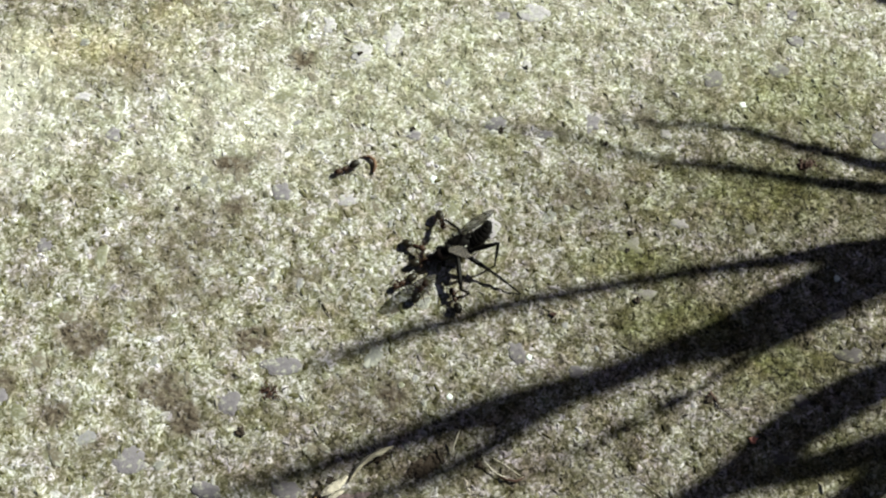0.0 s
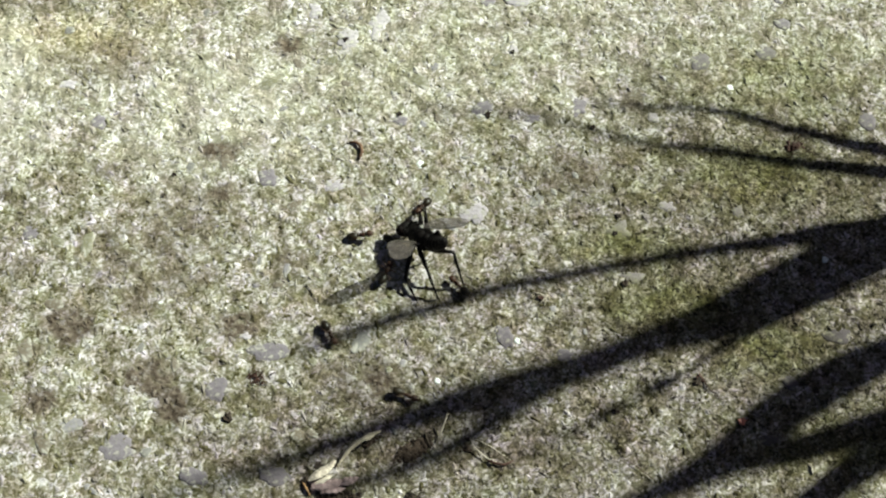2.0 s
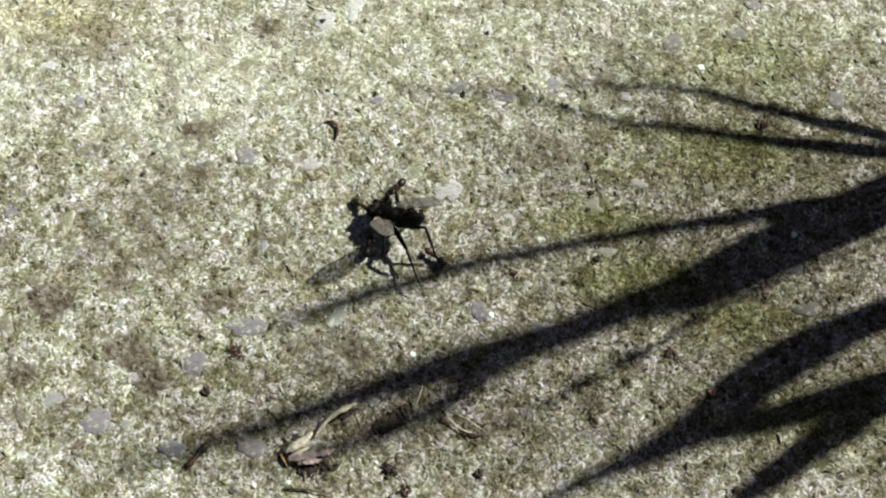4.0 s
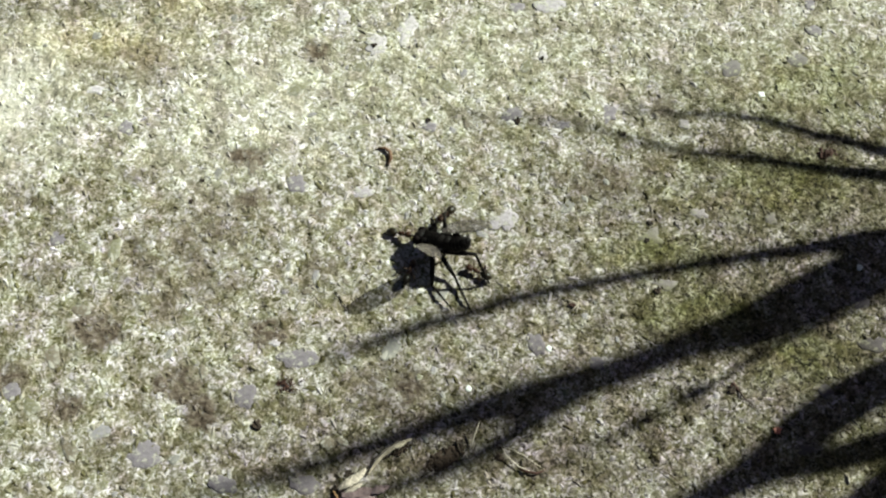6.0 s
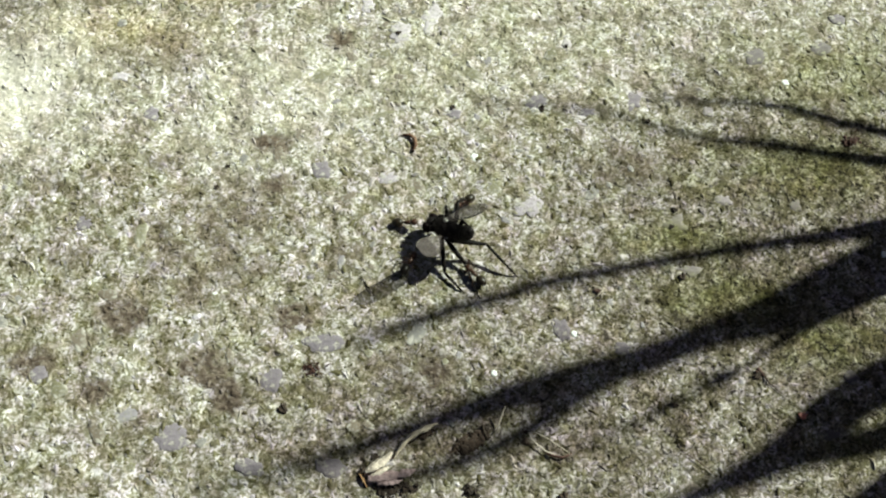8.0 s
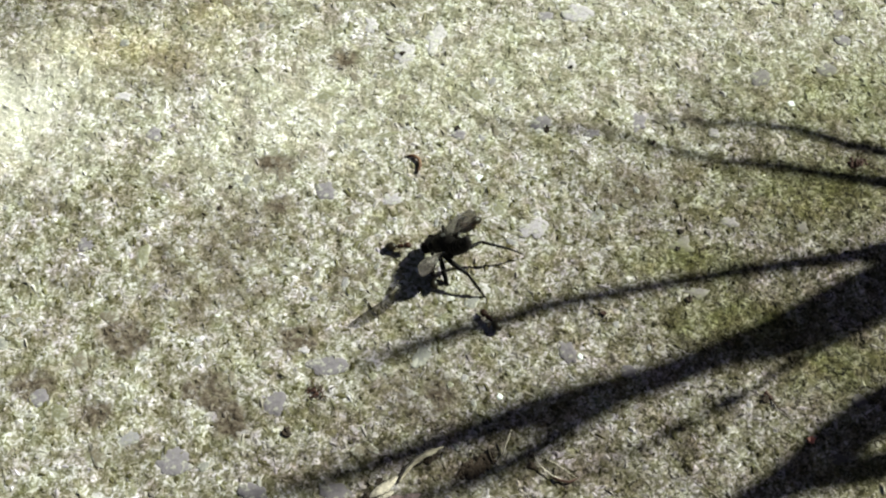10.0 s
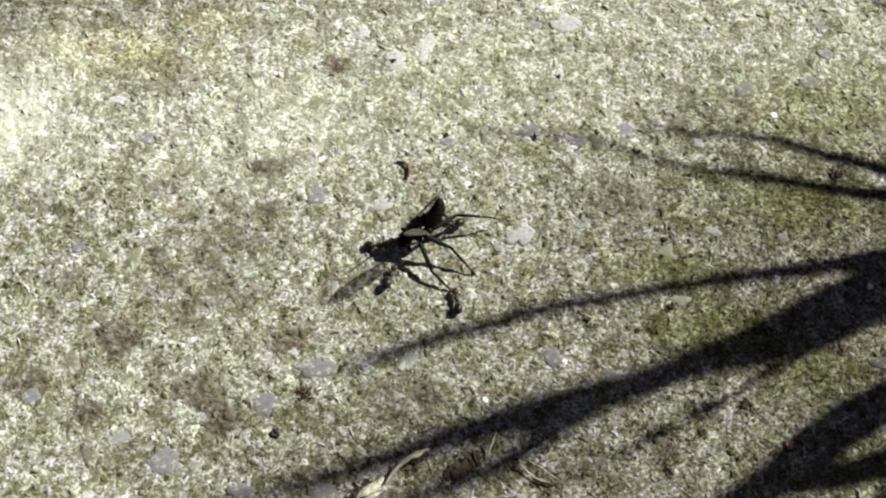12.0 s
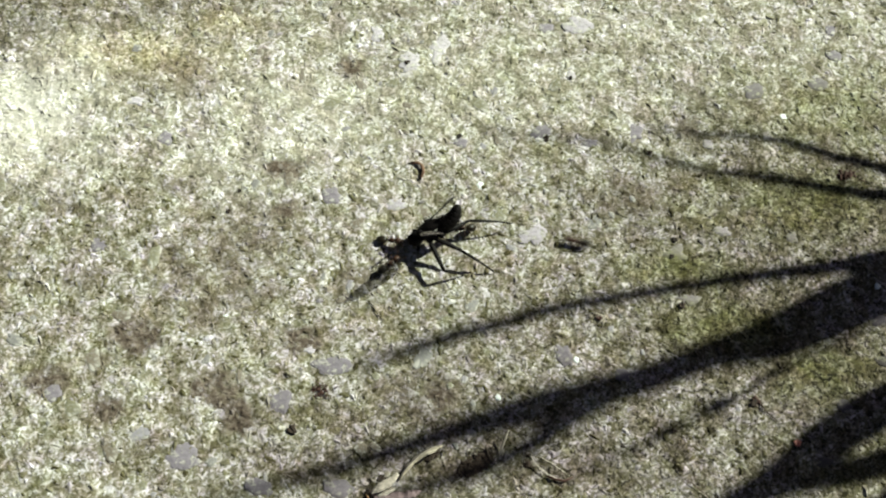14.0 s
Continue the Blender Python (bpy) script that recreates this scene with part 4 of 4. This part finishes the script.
LEFT_WING = [(0, -0.3, -0.44, 0.85, -0.79, 0.61, 0.04), (0.5, -0.3, -0.44, 0.85, -0.76, 0.64, 0.06), (1, -0.5, 0.48, 0.72, -0.86, -0.33, -0.38), (1.5, -0.28,
     0.85, 0.44, -0.95, -0.19, -0.24), (2, -0.59, -0.37, 0.72, 0.13, 0.83, 0.53), (2.5, -0.53, -0.59, 0.62, -0.37, 0.81, 0.46), (5, -0.4, -0.25, 0.88,
     -0.58, 0.82, -0.03), (5.5, -0.45, -0.28, 0.85, -0.8, 0.54, -0.25), (6, -0.43, -0.31, 0.85, -0.61, 0.79, -0.02), (6.5, -0.68, -0.3, 0.67, -0.64,
     0.68, -0.35), (7, -0.83, -0.24, 0.5, -0.3, 0.95, -0.05), (7.5, -0.7, -0.44, 0.56, -0.19, 0.87, 0.44), (8, -0.57, -0.48, 0.67, -0.23, 0.87, 0.43),
     (10.5, -0.46, -0.52, 0.72, 0.27, 0.69, 0.67), (11, -0.3, -0.44, 0.85, -0.95, 0.15, -0.26), (11.5, -0.33, -0.49, 0.81, -0.94, 0.2, -0.26), (12,
     -0.33, -0.49, 0.81, -0.93, 0.33, -0.18), (12.5, -0.26, -0.46, 0.85, -0.89, 0.46, -0.03), (13, -0.29, -0.51, 0.81, -0.95, 0.25, -0.19), (13.5,
     -0.2, -0.49, 0.85, -0.98, 0.07, -0.19), (14, -0.26, -0.46, 0.85, -0.96, 0.15, -0.22)]
RIGHT_WING = [(0, 0.69, 0.1, 0.72, 0.23, 0.91, -0.34), (0.5, 0.68, 0.14, 0.72, 0.17, 0.92, -0.35), (1, 0.53, 0.04, 0.85, -0.71, 0.57, 0.42), (1.5, 0.52, -0.07,
     0.85, -0.63, 0.64, 0.44), (2, 0.88, -0.19, 0.44, 0.37, 0.84, -0.39), (2.5, 0.84, -0.31, 0.44, 0.42, 0.89, -0.19), (5, 0.92, -0.13, 0.37, 0.32,
     0.81, -0.5), (5.5, 0.83, -0.24, 0.5, 0.48, 0.76, -0.44), (6, 0.95, -0.07, 0.31, 0.18, 0.92, -0.35), (6.5, 0.68, -0.14, 0.72, 0.4, 0.89, -0.2),
     (7, 0.72, -0.32, 0.62, 0.51, 0.85, -0.16), (7.5, 0.76, -0.34, 0.56, 0.53, 0.82, -0.22), (8, 0.78, -0.11, 0.62, 0.31, 0.92, -0.23), (10.5, 0.64,
     0.04, 0.77, 0, 1, -0.06), (11, 0.71, 0.41, 0.57, 0.25, 0.61, -0.75), (11.5, 0.53, 0.1, 0.84, 0.53, 0.73, -0.42), (12, 0.41, -0.05, 0.91, 0.62,
     0.75, -0.24), (12.5, 0.46, 0.01, 0.89, 0.59, 0.75, -0.31), (13, 0.45, -0.01, 0.89, 0.6, 0.75, -0.29), (13.5, 0.46, 0.01, 0.89, 0.59, 0.75,
     -0.31), (14, 0.44, -0.01, 0.9, 0.6, 0.74, -0.29)]
LEGS = {
    "front_left": [(0, 4.9, -4.7, 1.9, 5.8, -5.2, 0.1), (0.5, 5.2, -5.2, 1.4, 6.4, -6.2, 0.1), (1, 1.8, -4.5, 0.7, 2.6, -7.3, 0.2), (1.5, 1.5, -5.1, 0.7, 2, -8.2, 0.1),
        (2, 0.1, -5.7, 0.6, 1.8, -8.7, 0.1), (2.5, 0.8, -6.8, 0.4, 2.7, -8.5, 0.4), (5, 0.1, -6.4, 2, 1.3, -7.3, 0.1), (5.5, -0.4, -5.2, 0.4, 0.8,
        -7.4, 0.4), (6, -0.2, -5.7, 0.4, 1.3, -7.4, 0.6), (6.5, -2.4, -5.8, 0.6, -0.9, -8.9, 0.1), (7, -3.3, -6.3, 0.5, -1.6, -8.9, 0.1), (7.5, -2.6,
        -6, 0.5, -0.5, -8.6, 0.1), (8, -1.6, -5.7, 0.7, 0.6, -8, 0.1), (10.5, -2.3, -4.2, 0.4, 0.3, -6.4, 0.1), (11, -2.1, -3.9, 0.4, 0.3, -5.8, 0.1),
        (11.5, -1.1, -4.4, 1.7, 0.5, -5, 0.1), (12, -1.9, -3.3, 1.1, 0.5, -4.9, 0.1), (12.5, -1.8, -2.1, 0.8, 0.8, -4.2, 0.1), (13, -1.7, -2, 0.6,
        1.5, -3.5, 0.1), (13.5, -1.7, -2.4, 0.8, 1.7, -4.7, 0.1), (14, -2.5, -2.7, 2, -0.1, -2.6, 0.1)],
    "mid_left": [(0, 8.2, -2.9, 1.4, 12, -5.4, 0.1), (0.5, 8.7, -3.2, 1.7, 12.4, -5.1, 0.1), (1, 4.2, -4, 3.6, 5.8, -4.6, 0.1), (1.5, 5.7, -4.5, 3.6, 7.6, -4.9, 0.1),
        (2, 2.7, -5.6, 3.1, 3.9, -7.9, 0.1), (2.5, 2.6, -5.6, 2.4, 3.9, -9.1, 0.1), (5, 3, -4.6, 0.5, 4.6, -8.4, 0.4), (5.5, 2.8, -3.9, 0.5, 4.8,
        -7.8, 0.2), (6, 2.2, -4.4, 0.9, 4.2, -8.6, 0.1), (6.5, 1.2, -4, 0.8, 2.7, -8.2, 0.1), (7, -0.5, -4, 0.4, 0.5, -8.8, 0.1), (7.5, -0.7, -4.8,
        0.7, 0.9, -9.4, 0.1), (8, 0.3, -4.3, 1, 2.3, -8.8, 0.1), (10.5, 0, -3.9, 3, 2.1, -5.7, 0.1), (11, -0.3, -0.9, 2, 2.7, -4.5, 0.1), (11.5, 0.1,
        -0.7, 2.2, 2.8, -3.3, 0.1), (12, -0.1, -0, 2.1, 2.8, -2.5, 0.1), (12.5, -0.1, -0.3, 3.2, 3.1, -0.8, 0.1), (13, 0.3, 0.1, 1.8, 4.4, -2.3, 0.1),
        (13.5, 0.6, -0.6, 1.9, 4.4, -2.7, 0.1), (14, 0.6, -0.9, 2.1, 4.2, -2.6, 0.1)],
    "hind_left": [(0, 9.1, -1.2, 5.1, 8.8, -2, 0.1), (0.5, 8.9, -1.4, 5.3, 8.9, -2, 0.1), (1, 8, -1.4, 5, 8.3, -2.1, 0.1), (1.5, 8, -2, 4.8, 7.6, -3.3, 0.1), (2, 5.8,
        -4, 4.3, 6.8, -6.5, 0.1), (2.5, 5.3, -4.2, 4.4, 6.9, -6.3, 0.1), (5, 5.6, -3.7, 4.4, 6.2, -5.8, 0.1), (5.5, 5.2, -2.8, 4.7, 6.2, -4.7, 0.1),
        (6, 4.9, -3.5, 4.5, 6.2, -5.2, 0.1), (6.5, 3.1, -2.9, 4.4, 5.6, -5.2, 0.1), (7, 2.8, -3.2, 2.9, 6.4, -6.3, 0.1), (7.5, 2.6, -3.6, 2.7, 6.4,
        -6.2, 0.1), (8, 2.7, -2.9, 2.1, 6.7, -6.3, 0.1), (10.5, 1.6, 0.6, 3.7, 6.8, 0.4, 1.5), (11, 0.9, 2.7, 3.1, 6.8, 2.3, 1.9), (11.5, 0.9, 3.6,
        3.1, 6.8, 3.9, 1.9), (12, 0.7, 3.8, 3, 6.3, 4.1, 1.4), (12.5, 0.3, 4, 2.3, 5.6, 4.2, 0.7), (13, 0.3, 4, 1.9, 6, 3.9, 0.8), (13.5, 0.5, 3.5,
        2.3, 6, 3.5, 1), (14, 0.6, 3.3, 2.6, 6.1, 3.7, 1.2)],
}
HELD_FOOT = [(0, 2.7, 3.7, 1.2), (0.5, 3.1, 3.6, 1.2), (1, 2.8, 4.8, 1.2), (1.5, 3.7, 5.4, 1.2), (2, 2.3, 3.2, 1.2), (2.5, 2.3, 3.3, 1.2), (5, 1.5, 3,
     1.2), (5.5, 1.3, 3.5, 1.2), (6, 1.4, 3.3, 1.2), (6.5, 1.3, 3.4, 1.2), (7, 1.1, 3, 1.2), (7.5, 0.8, 3.4, 1.2), (8, 0.8, 3.3, 1.2), (10.5, 0.9, 3.1,
     1.2), (11, 1.2, 3.3, 1.2), (11.5, 0.2, 3.4, 1.2), (12, 0.4, 3.6, 1.2), (12.5, 0.5, 3.2, 1.2), (13, 0.4, 2.9, 1.2), (13.5, -0.1, 3.1, 1.2), (14, -0.2,
     2.8, 1.2)]
ANTS = {
    "puller_top": [(0, 2.8, 3.2, -77), (0.5, 2.5, 2.3, -70), (1, 2.5, 2.8, -84), (1.5, 2.5, 2.7, -85), (2, 2.1, 3, -122), (2.5, 2.1, 2.9, -121), (5,
        1.4, 2.6, -126), (5.5, 1.1, 3.1, -123), (6, 1.3, 2.9, -130), (6.5, 1, 2.9, -140), (7, 0.8, 2.8, -137), (7.5, 0.5, 3, -139), (8, 0.5, 2.7,
        -139), (10.5, 0.7, 2.7, -150), (11, 1.1, 3.3, -158), (11.5, 0.1, 3.2, -158), (12, 0, 3.4, -155), (12.5, 0.2, 3, -155), (13, 0.1, 2.8, -157),
        (13.5, -0.4, 3, -158), (14, -0.3, 2.8, -161)],
    "puller_head": [(0, -0.2, 0.3, -27), (0.5, -0.5, 0.2, -23), (1, -1, 1, -38), (1.5, -4.4, 0.1, -13), (2, -4.8, -0.2, 2), (2.5, -1.8, 0.6, -20), (5,
        -2.3, 0.5, -44), (5.5, -3.2, 0.7, -10), (6, -3.7, 0.8, -19), (6.5, -4.5, 0.6, -6), (7, -5.2, 0.6, -18), (7.5, -5.9, 0.3, -11), (8, -5.9, 0.4,
        -9), (10.5, -7.5, 0.1, -4), (11, -7.8, 0.5, -4), (11.5, -8.1, 0.3, 1), (12, -8.3, 0.9, -3), (12.5, -8.1, 0.8, -5), (13, -8.3, 1.3, -10),
        (13.5, -8.3, 1.5, -13), (14, -8.6, 1.4, -13)],
    "puller_low": [(0, 0.5, -5.1, 60), (0.5, 0.2, -5.3, 58), (1, -0.7, -4.7, 55), (1.5, -1.8, -3.8, 34), (2, -1.9, -4.6, 66), (2.5, -1.2, -5.3, 74),
        (5, -1.4, -3.6, 80), (5.5, -2.7, -3.6, 63), (6, -2.7, -3.8, 70), (6.5, -3.5, -3.4, 72), (7, -5.3, -4.2, 56), (7.5, -5.5, -4.5, 61), (8, -5.5,
        -4.5, 60), (10.5, -3.2, -2.6, 119), (11, -3.4, -2, 138), (11.5, -4.6, -2.6, 101), (12, -6.8, -2.9, 69), (12.5, -8, -2.9, 50), (13, -8.8, -2.7,
        42), (13.5, -8.7, -1.8, 40), (14, -8.6, -1.6, 42)],
    "puller_leg": [(0, 4.3, -6.1, 107), (0.5, 6.1, -5.7, 126), (1, 6.1, -5.8, 133), (1.5, 6.2, -6, 134), (2, 6.1, -6.3, 133), (2.5, 6.4, -6.1, 136),
        (5, 5.7, -5.7, 141), (5.5, 4.4, -5.3, 131), (6, 4.8, -3.8, 151), (6.5, 4, -3.7, 151), (7, 3.8, -4.1, 152), (7.5, 2.7, -3.7, 149), (8, 1.7,
        -5.9, 132), (10.5, 2.9, -8.6, 132), (11, 2.5, -7.5, 137), (11.5, 0.4, -6.1, 129), (12, 0.6, -5.7, 100), (12.5, 0.8, -4.5, 40), (13, 2.7, -2.5,
        -15), (13.1, 3.2, -2.3, -5), (13.2, 4.3, -2.2, -5), (13.3, 5.1, -2.2, 5), (13.5, 8.9, -3.8, -20), (13.6, 11.8, -3.7, 0), (13.8, 17.1, -0.7,
        60), (13.9, 16.4, 0.7, 125), (14, 12.9, 1.7, 165)],
    "walker_near": [(0, -8.4, 10.3, -153), (0.3, -11.4, 8.8, -147), (0.5, -12.7, 7.5, -120), (0.6, -13.2, 5.8, -75), (0.9, -11, 1.2, -60), (1, -9.7,
        -2.4, -64), (1.1, -8.9, -3.9, -60), (1.15, -8.5, -3.7, -60), (1.2, -8.1, -3.5, -70), (1.25, -8, -3.1, -90), (1.3, -7.9, -2.8, -110), (1.4,
        -8.6, -7.1, -140), (1.5, -8.6, -7.1, -145), (1.8, -8.4, -7.6, -130), (1.9, -8.9, -10.1, -110), (2, -8, -12, -60), (2.3, -3.5, -11, 8), (2.4,
        0.2, -10.8, 46), (2.6, 0, -7.4, 94), (3, -2, -10.7, 162), (3.4, -4, -14, 230), (4.7, -34, -42, 230), (14, -40, -46, 230)],
    "walker_far": [(0, -1.5, -4.1, -150), (0.5, -1.6, -4.2, -145), (1, -2.5, -5.1, -146), (1.1, -3.8, -6, -144), (1.2, -4.6, -6.7, -154), (1.3, -6.3,
        -7.3, -145), (1.4, -10, -10.6, -140), (1.45, -9.7, -10.8, -145), (1.5, -9.3, -10.9, -150), (1.6, -8.5, -11.2, -140), (1.7, -7.8, -12.2, -110),
        (1.8, -4.7, -15.9, -60), (2, 0.4, -19, -22), (2.5, 8.6, -21.3, -16), (3.6, 16, -34, -75), (4.6, 18, -48, -80), (14, 20, -54, -80)],
    "walker_away": [(0, 0.8, -1.4, 20), (0.5, 0.7, -1.6, 20), (1, 0.1, -1.9, 10), (1.5, -0.1, -2.2, 30), (1.8, -0.7, -1.7, -15), (2.1, -1.4, -1.2,
        -60), (2.3, -13.2, -2.3, -135), (2.4, -17.7, -6.8, -132), (2.5, -20.2, -10.2, -125), (2.7, -24.5, -16.6, -124), (3.3, -48, -34, -140), (14,
        -58, -42, -140)],
}
HEIGHTS = {"puller_top": 1.3, "puller_head": 0.75, "puller_low": 0.75, "puller_leg": 0.65, "walker_near": 0.6, "walker_far": 0.6, "walker_away": 0.6}
NOSE_DOWN = {"puller_top": -25, "puller_head": -20}


SWAY = [(0, 0.1), (0.8, 0.1), (1.5, 0.22), (2.5, 0.1), (5, -0.2), (5.7, 0), (6.5, 0), (7.3, 0.1), (8, 0.22), (10.5, -0.05), (11.2, -0.15), (12, 0.1), (12.7, -0.22), (13.4, -0.2), (14, -0.28)]


def fly_pose(row):
    _, x, y, z, u, v, w, lean = row
    ahead = -Vector((u, v, w)).normalized()
    left = Vector((0, 0, 1)).cross(ahead).normalized()
    up = ahead.cross(left)
    m = Matrix((ahead, left, up)).transposed().to_4x4()
    m = m @ Matrix.Rotation(radians(lean), 4, "X")
    m.translation = Vector((x, y, z)) * MM
    return m


def aim(origin, way, up):
    """A pose at origin whose x axis runs along way, its z axis near up."""
    a = way.normalized()
    side = up.cross(a).normalized()
    m = Matrix((a, side, a.cross(side))).transposed().to_4x4()
    m.translation = origin
    return m


def bent_leg(name, places):
    """Bends a leg of two links so that its foot comes where it should; gives knee and foot in the place."""
    hip, thigh, shank = LEG_PLAN[name]
    out = []
    for t, body, foot in places:
        root = body @ (Vector(hip) * MM)
        way = foot - root
        far = min(max(way.length, abs(shank - thigh) * MM * 1.05), (thigh + shank) * MM * 0.995)
        way = way.normalized()
        up = Vector((0, 0, 1)) + body.to_3x3() @ Vector((0, 0, 0.25))
        lift = (up - way * up.dot(way)).normalized()
        along = (far * far + (thigh * thigh - shank * shank) * MM * MM) / (2 * far)
        rise = math.sqrt(max((thigh * MM) ** 2 - along * along, 0.0))
        out.append((t, body, root + way * along + lift * rise, root + way * far))
    return out


def leg_rows(name, places):
    """Poses of thigh and shank, in the fly's space, from knees and feet in the place."""
    hip = Vector(LEG_PLAN[name][0]) * MM
    uppers, lowers = [], []
    for t, body, knee, foot in places:
        inv = body.inverted()
        knee, foot = inv @ knee, inv @ foot
        knee = hip + (knee - hip).normalized() * (LEG_PLAN[name][1] * MM)
        lift = inv.to_3x3() @ Vector((0, 0, 1)) + Vector((0.02, 0.31, 0.05))
        upper = aim(hip, knee - hip, lift)
        uppers.append((t, upper))
        lowers.append((t, upper.inverted() @ aim(knee, foot - knee, lift)))
    return uppers, lowers


def wing_rows(rows, bodies, root):
    """Turns a wing's way and breadth in the place into poses in the fly's space."""
    out = []
    for (t, *v), (_, body) in zip(rows, bodies):
        way, broad = -Vector(v[:3]).normalized(), Vector(v[3:])
        broad = (broad - way * broad.dot(way)).normalized()
        m = Matrix((way, broad, way.cross(broad))).transposed()
        m = (body.to_3x3().inverted() @ m).to_4x4()
        m.translation = Vector(root) * MM
        if out and out[-1][1].to_quaternion().rotation_difference(m.to_quaternion()).angle > radians(70):
            out.append(((out[-1][0] + t) / 2, out[-1][1].lerp(m, 0.5)))
        out.append((t, m))
    return out


def motions():
    bodies = [(row[0], fly_pose(row)) for row in BODY]
    walk(fly, bodies)
    walk(fly_wings[1], wing_rows(LEFT_WING, bodies, WING_ROOT[1]))
    walk(fly_wings[-1], wing_rows(RIGHT_WING, bodies, WING_ROOT[-1]))
    legs = {name: [(t, m, Vector(v[:3]) * MM, Vector(v[3:]) * MM) for (t, *v), (_, m) in zip(rows, bodies)] for name, rows in LEGS.items()}
    legs["mid_right"] = bent_leg("mid_right", [(t, m, Vector(v) * MM) for (t, *v), (_, m) in zip(HELD_FOOT, bodies)])
    legs["front_right"] = bent_leg("front_right", [(t, m, m @ (Vector((0.2, -2.2, -2.0)) * MM)) for t, m in bodies])
    legs["hind_right"] = bent_leg("hind_right", [(t, m, m @ (Vector((-4.4, -1.6, -2.0)) * MM)) for t, m in bodies])
    for name, places in legs.items():
        uppers, lowers = leg_rows(name, places)
        walk(leg_pieces[name][0], uppers)
        walk(leg_pieces[name][1], lowers)
    flat = Vector((TO_SUN.x, TO_SUN.y, 0)).normalized()
    for one, foot in swaying:
        walk(one, [(t, Matrix.Translation(foot) @ Matrix.Rotation(radians(a), 4, flat) @ Matrix.Translation(-foot)) for t, a in SWAY])
    nest = [ant] + [copy_thing(ant, Matrix()) for _ in range(len(ANTS) - 1)]
    for one, (name, rows) in zip(nest, ANTS.items()):
        walk(one, [(t, pose(x * MM, y * MM, HEIGHTS[name] * MM, 0, NOSE_DOWN.get(name, 0), yaw)) for t, x, y, yaw in rows])
        legs = [c for c in one.children if c.name.startswith("leg")]
        for j, leg in enumerate(legs):       # the legs step in turn, three and three
            at = leg.location.copy()
            steps = []
            for i in range(0, 141, 2):
                t = i / 10
                here = [math.dist(a[1:3], b[1:3]) / max(b[0] - a[0], 0.1) for a, b in zip(rows, rows[1:]) if a[0] <= t < b[0]]
                swing = min(22.0, 4.0 + 3.0 * (here[0] if here else 0.0)) * math.sin(2 * math.pi * (t * 2.1 + 0.5 * (j % 2)))
                steps.append((t, Matrix.Translation(at) @ pose(0, 0, 0, 0, 0, swing)))
            walk(leg, steps)


motions()
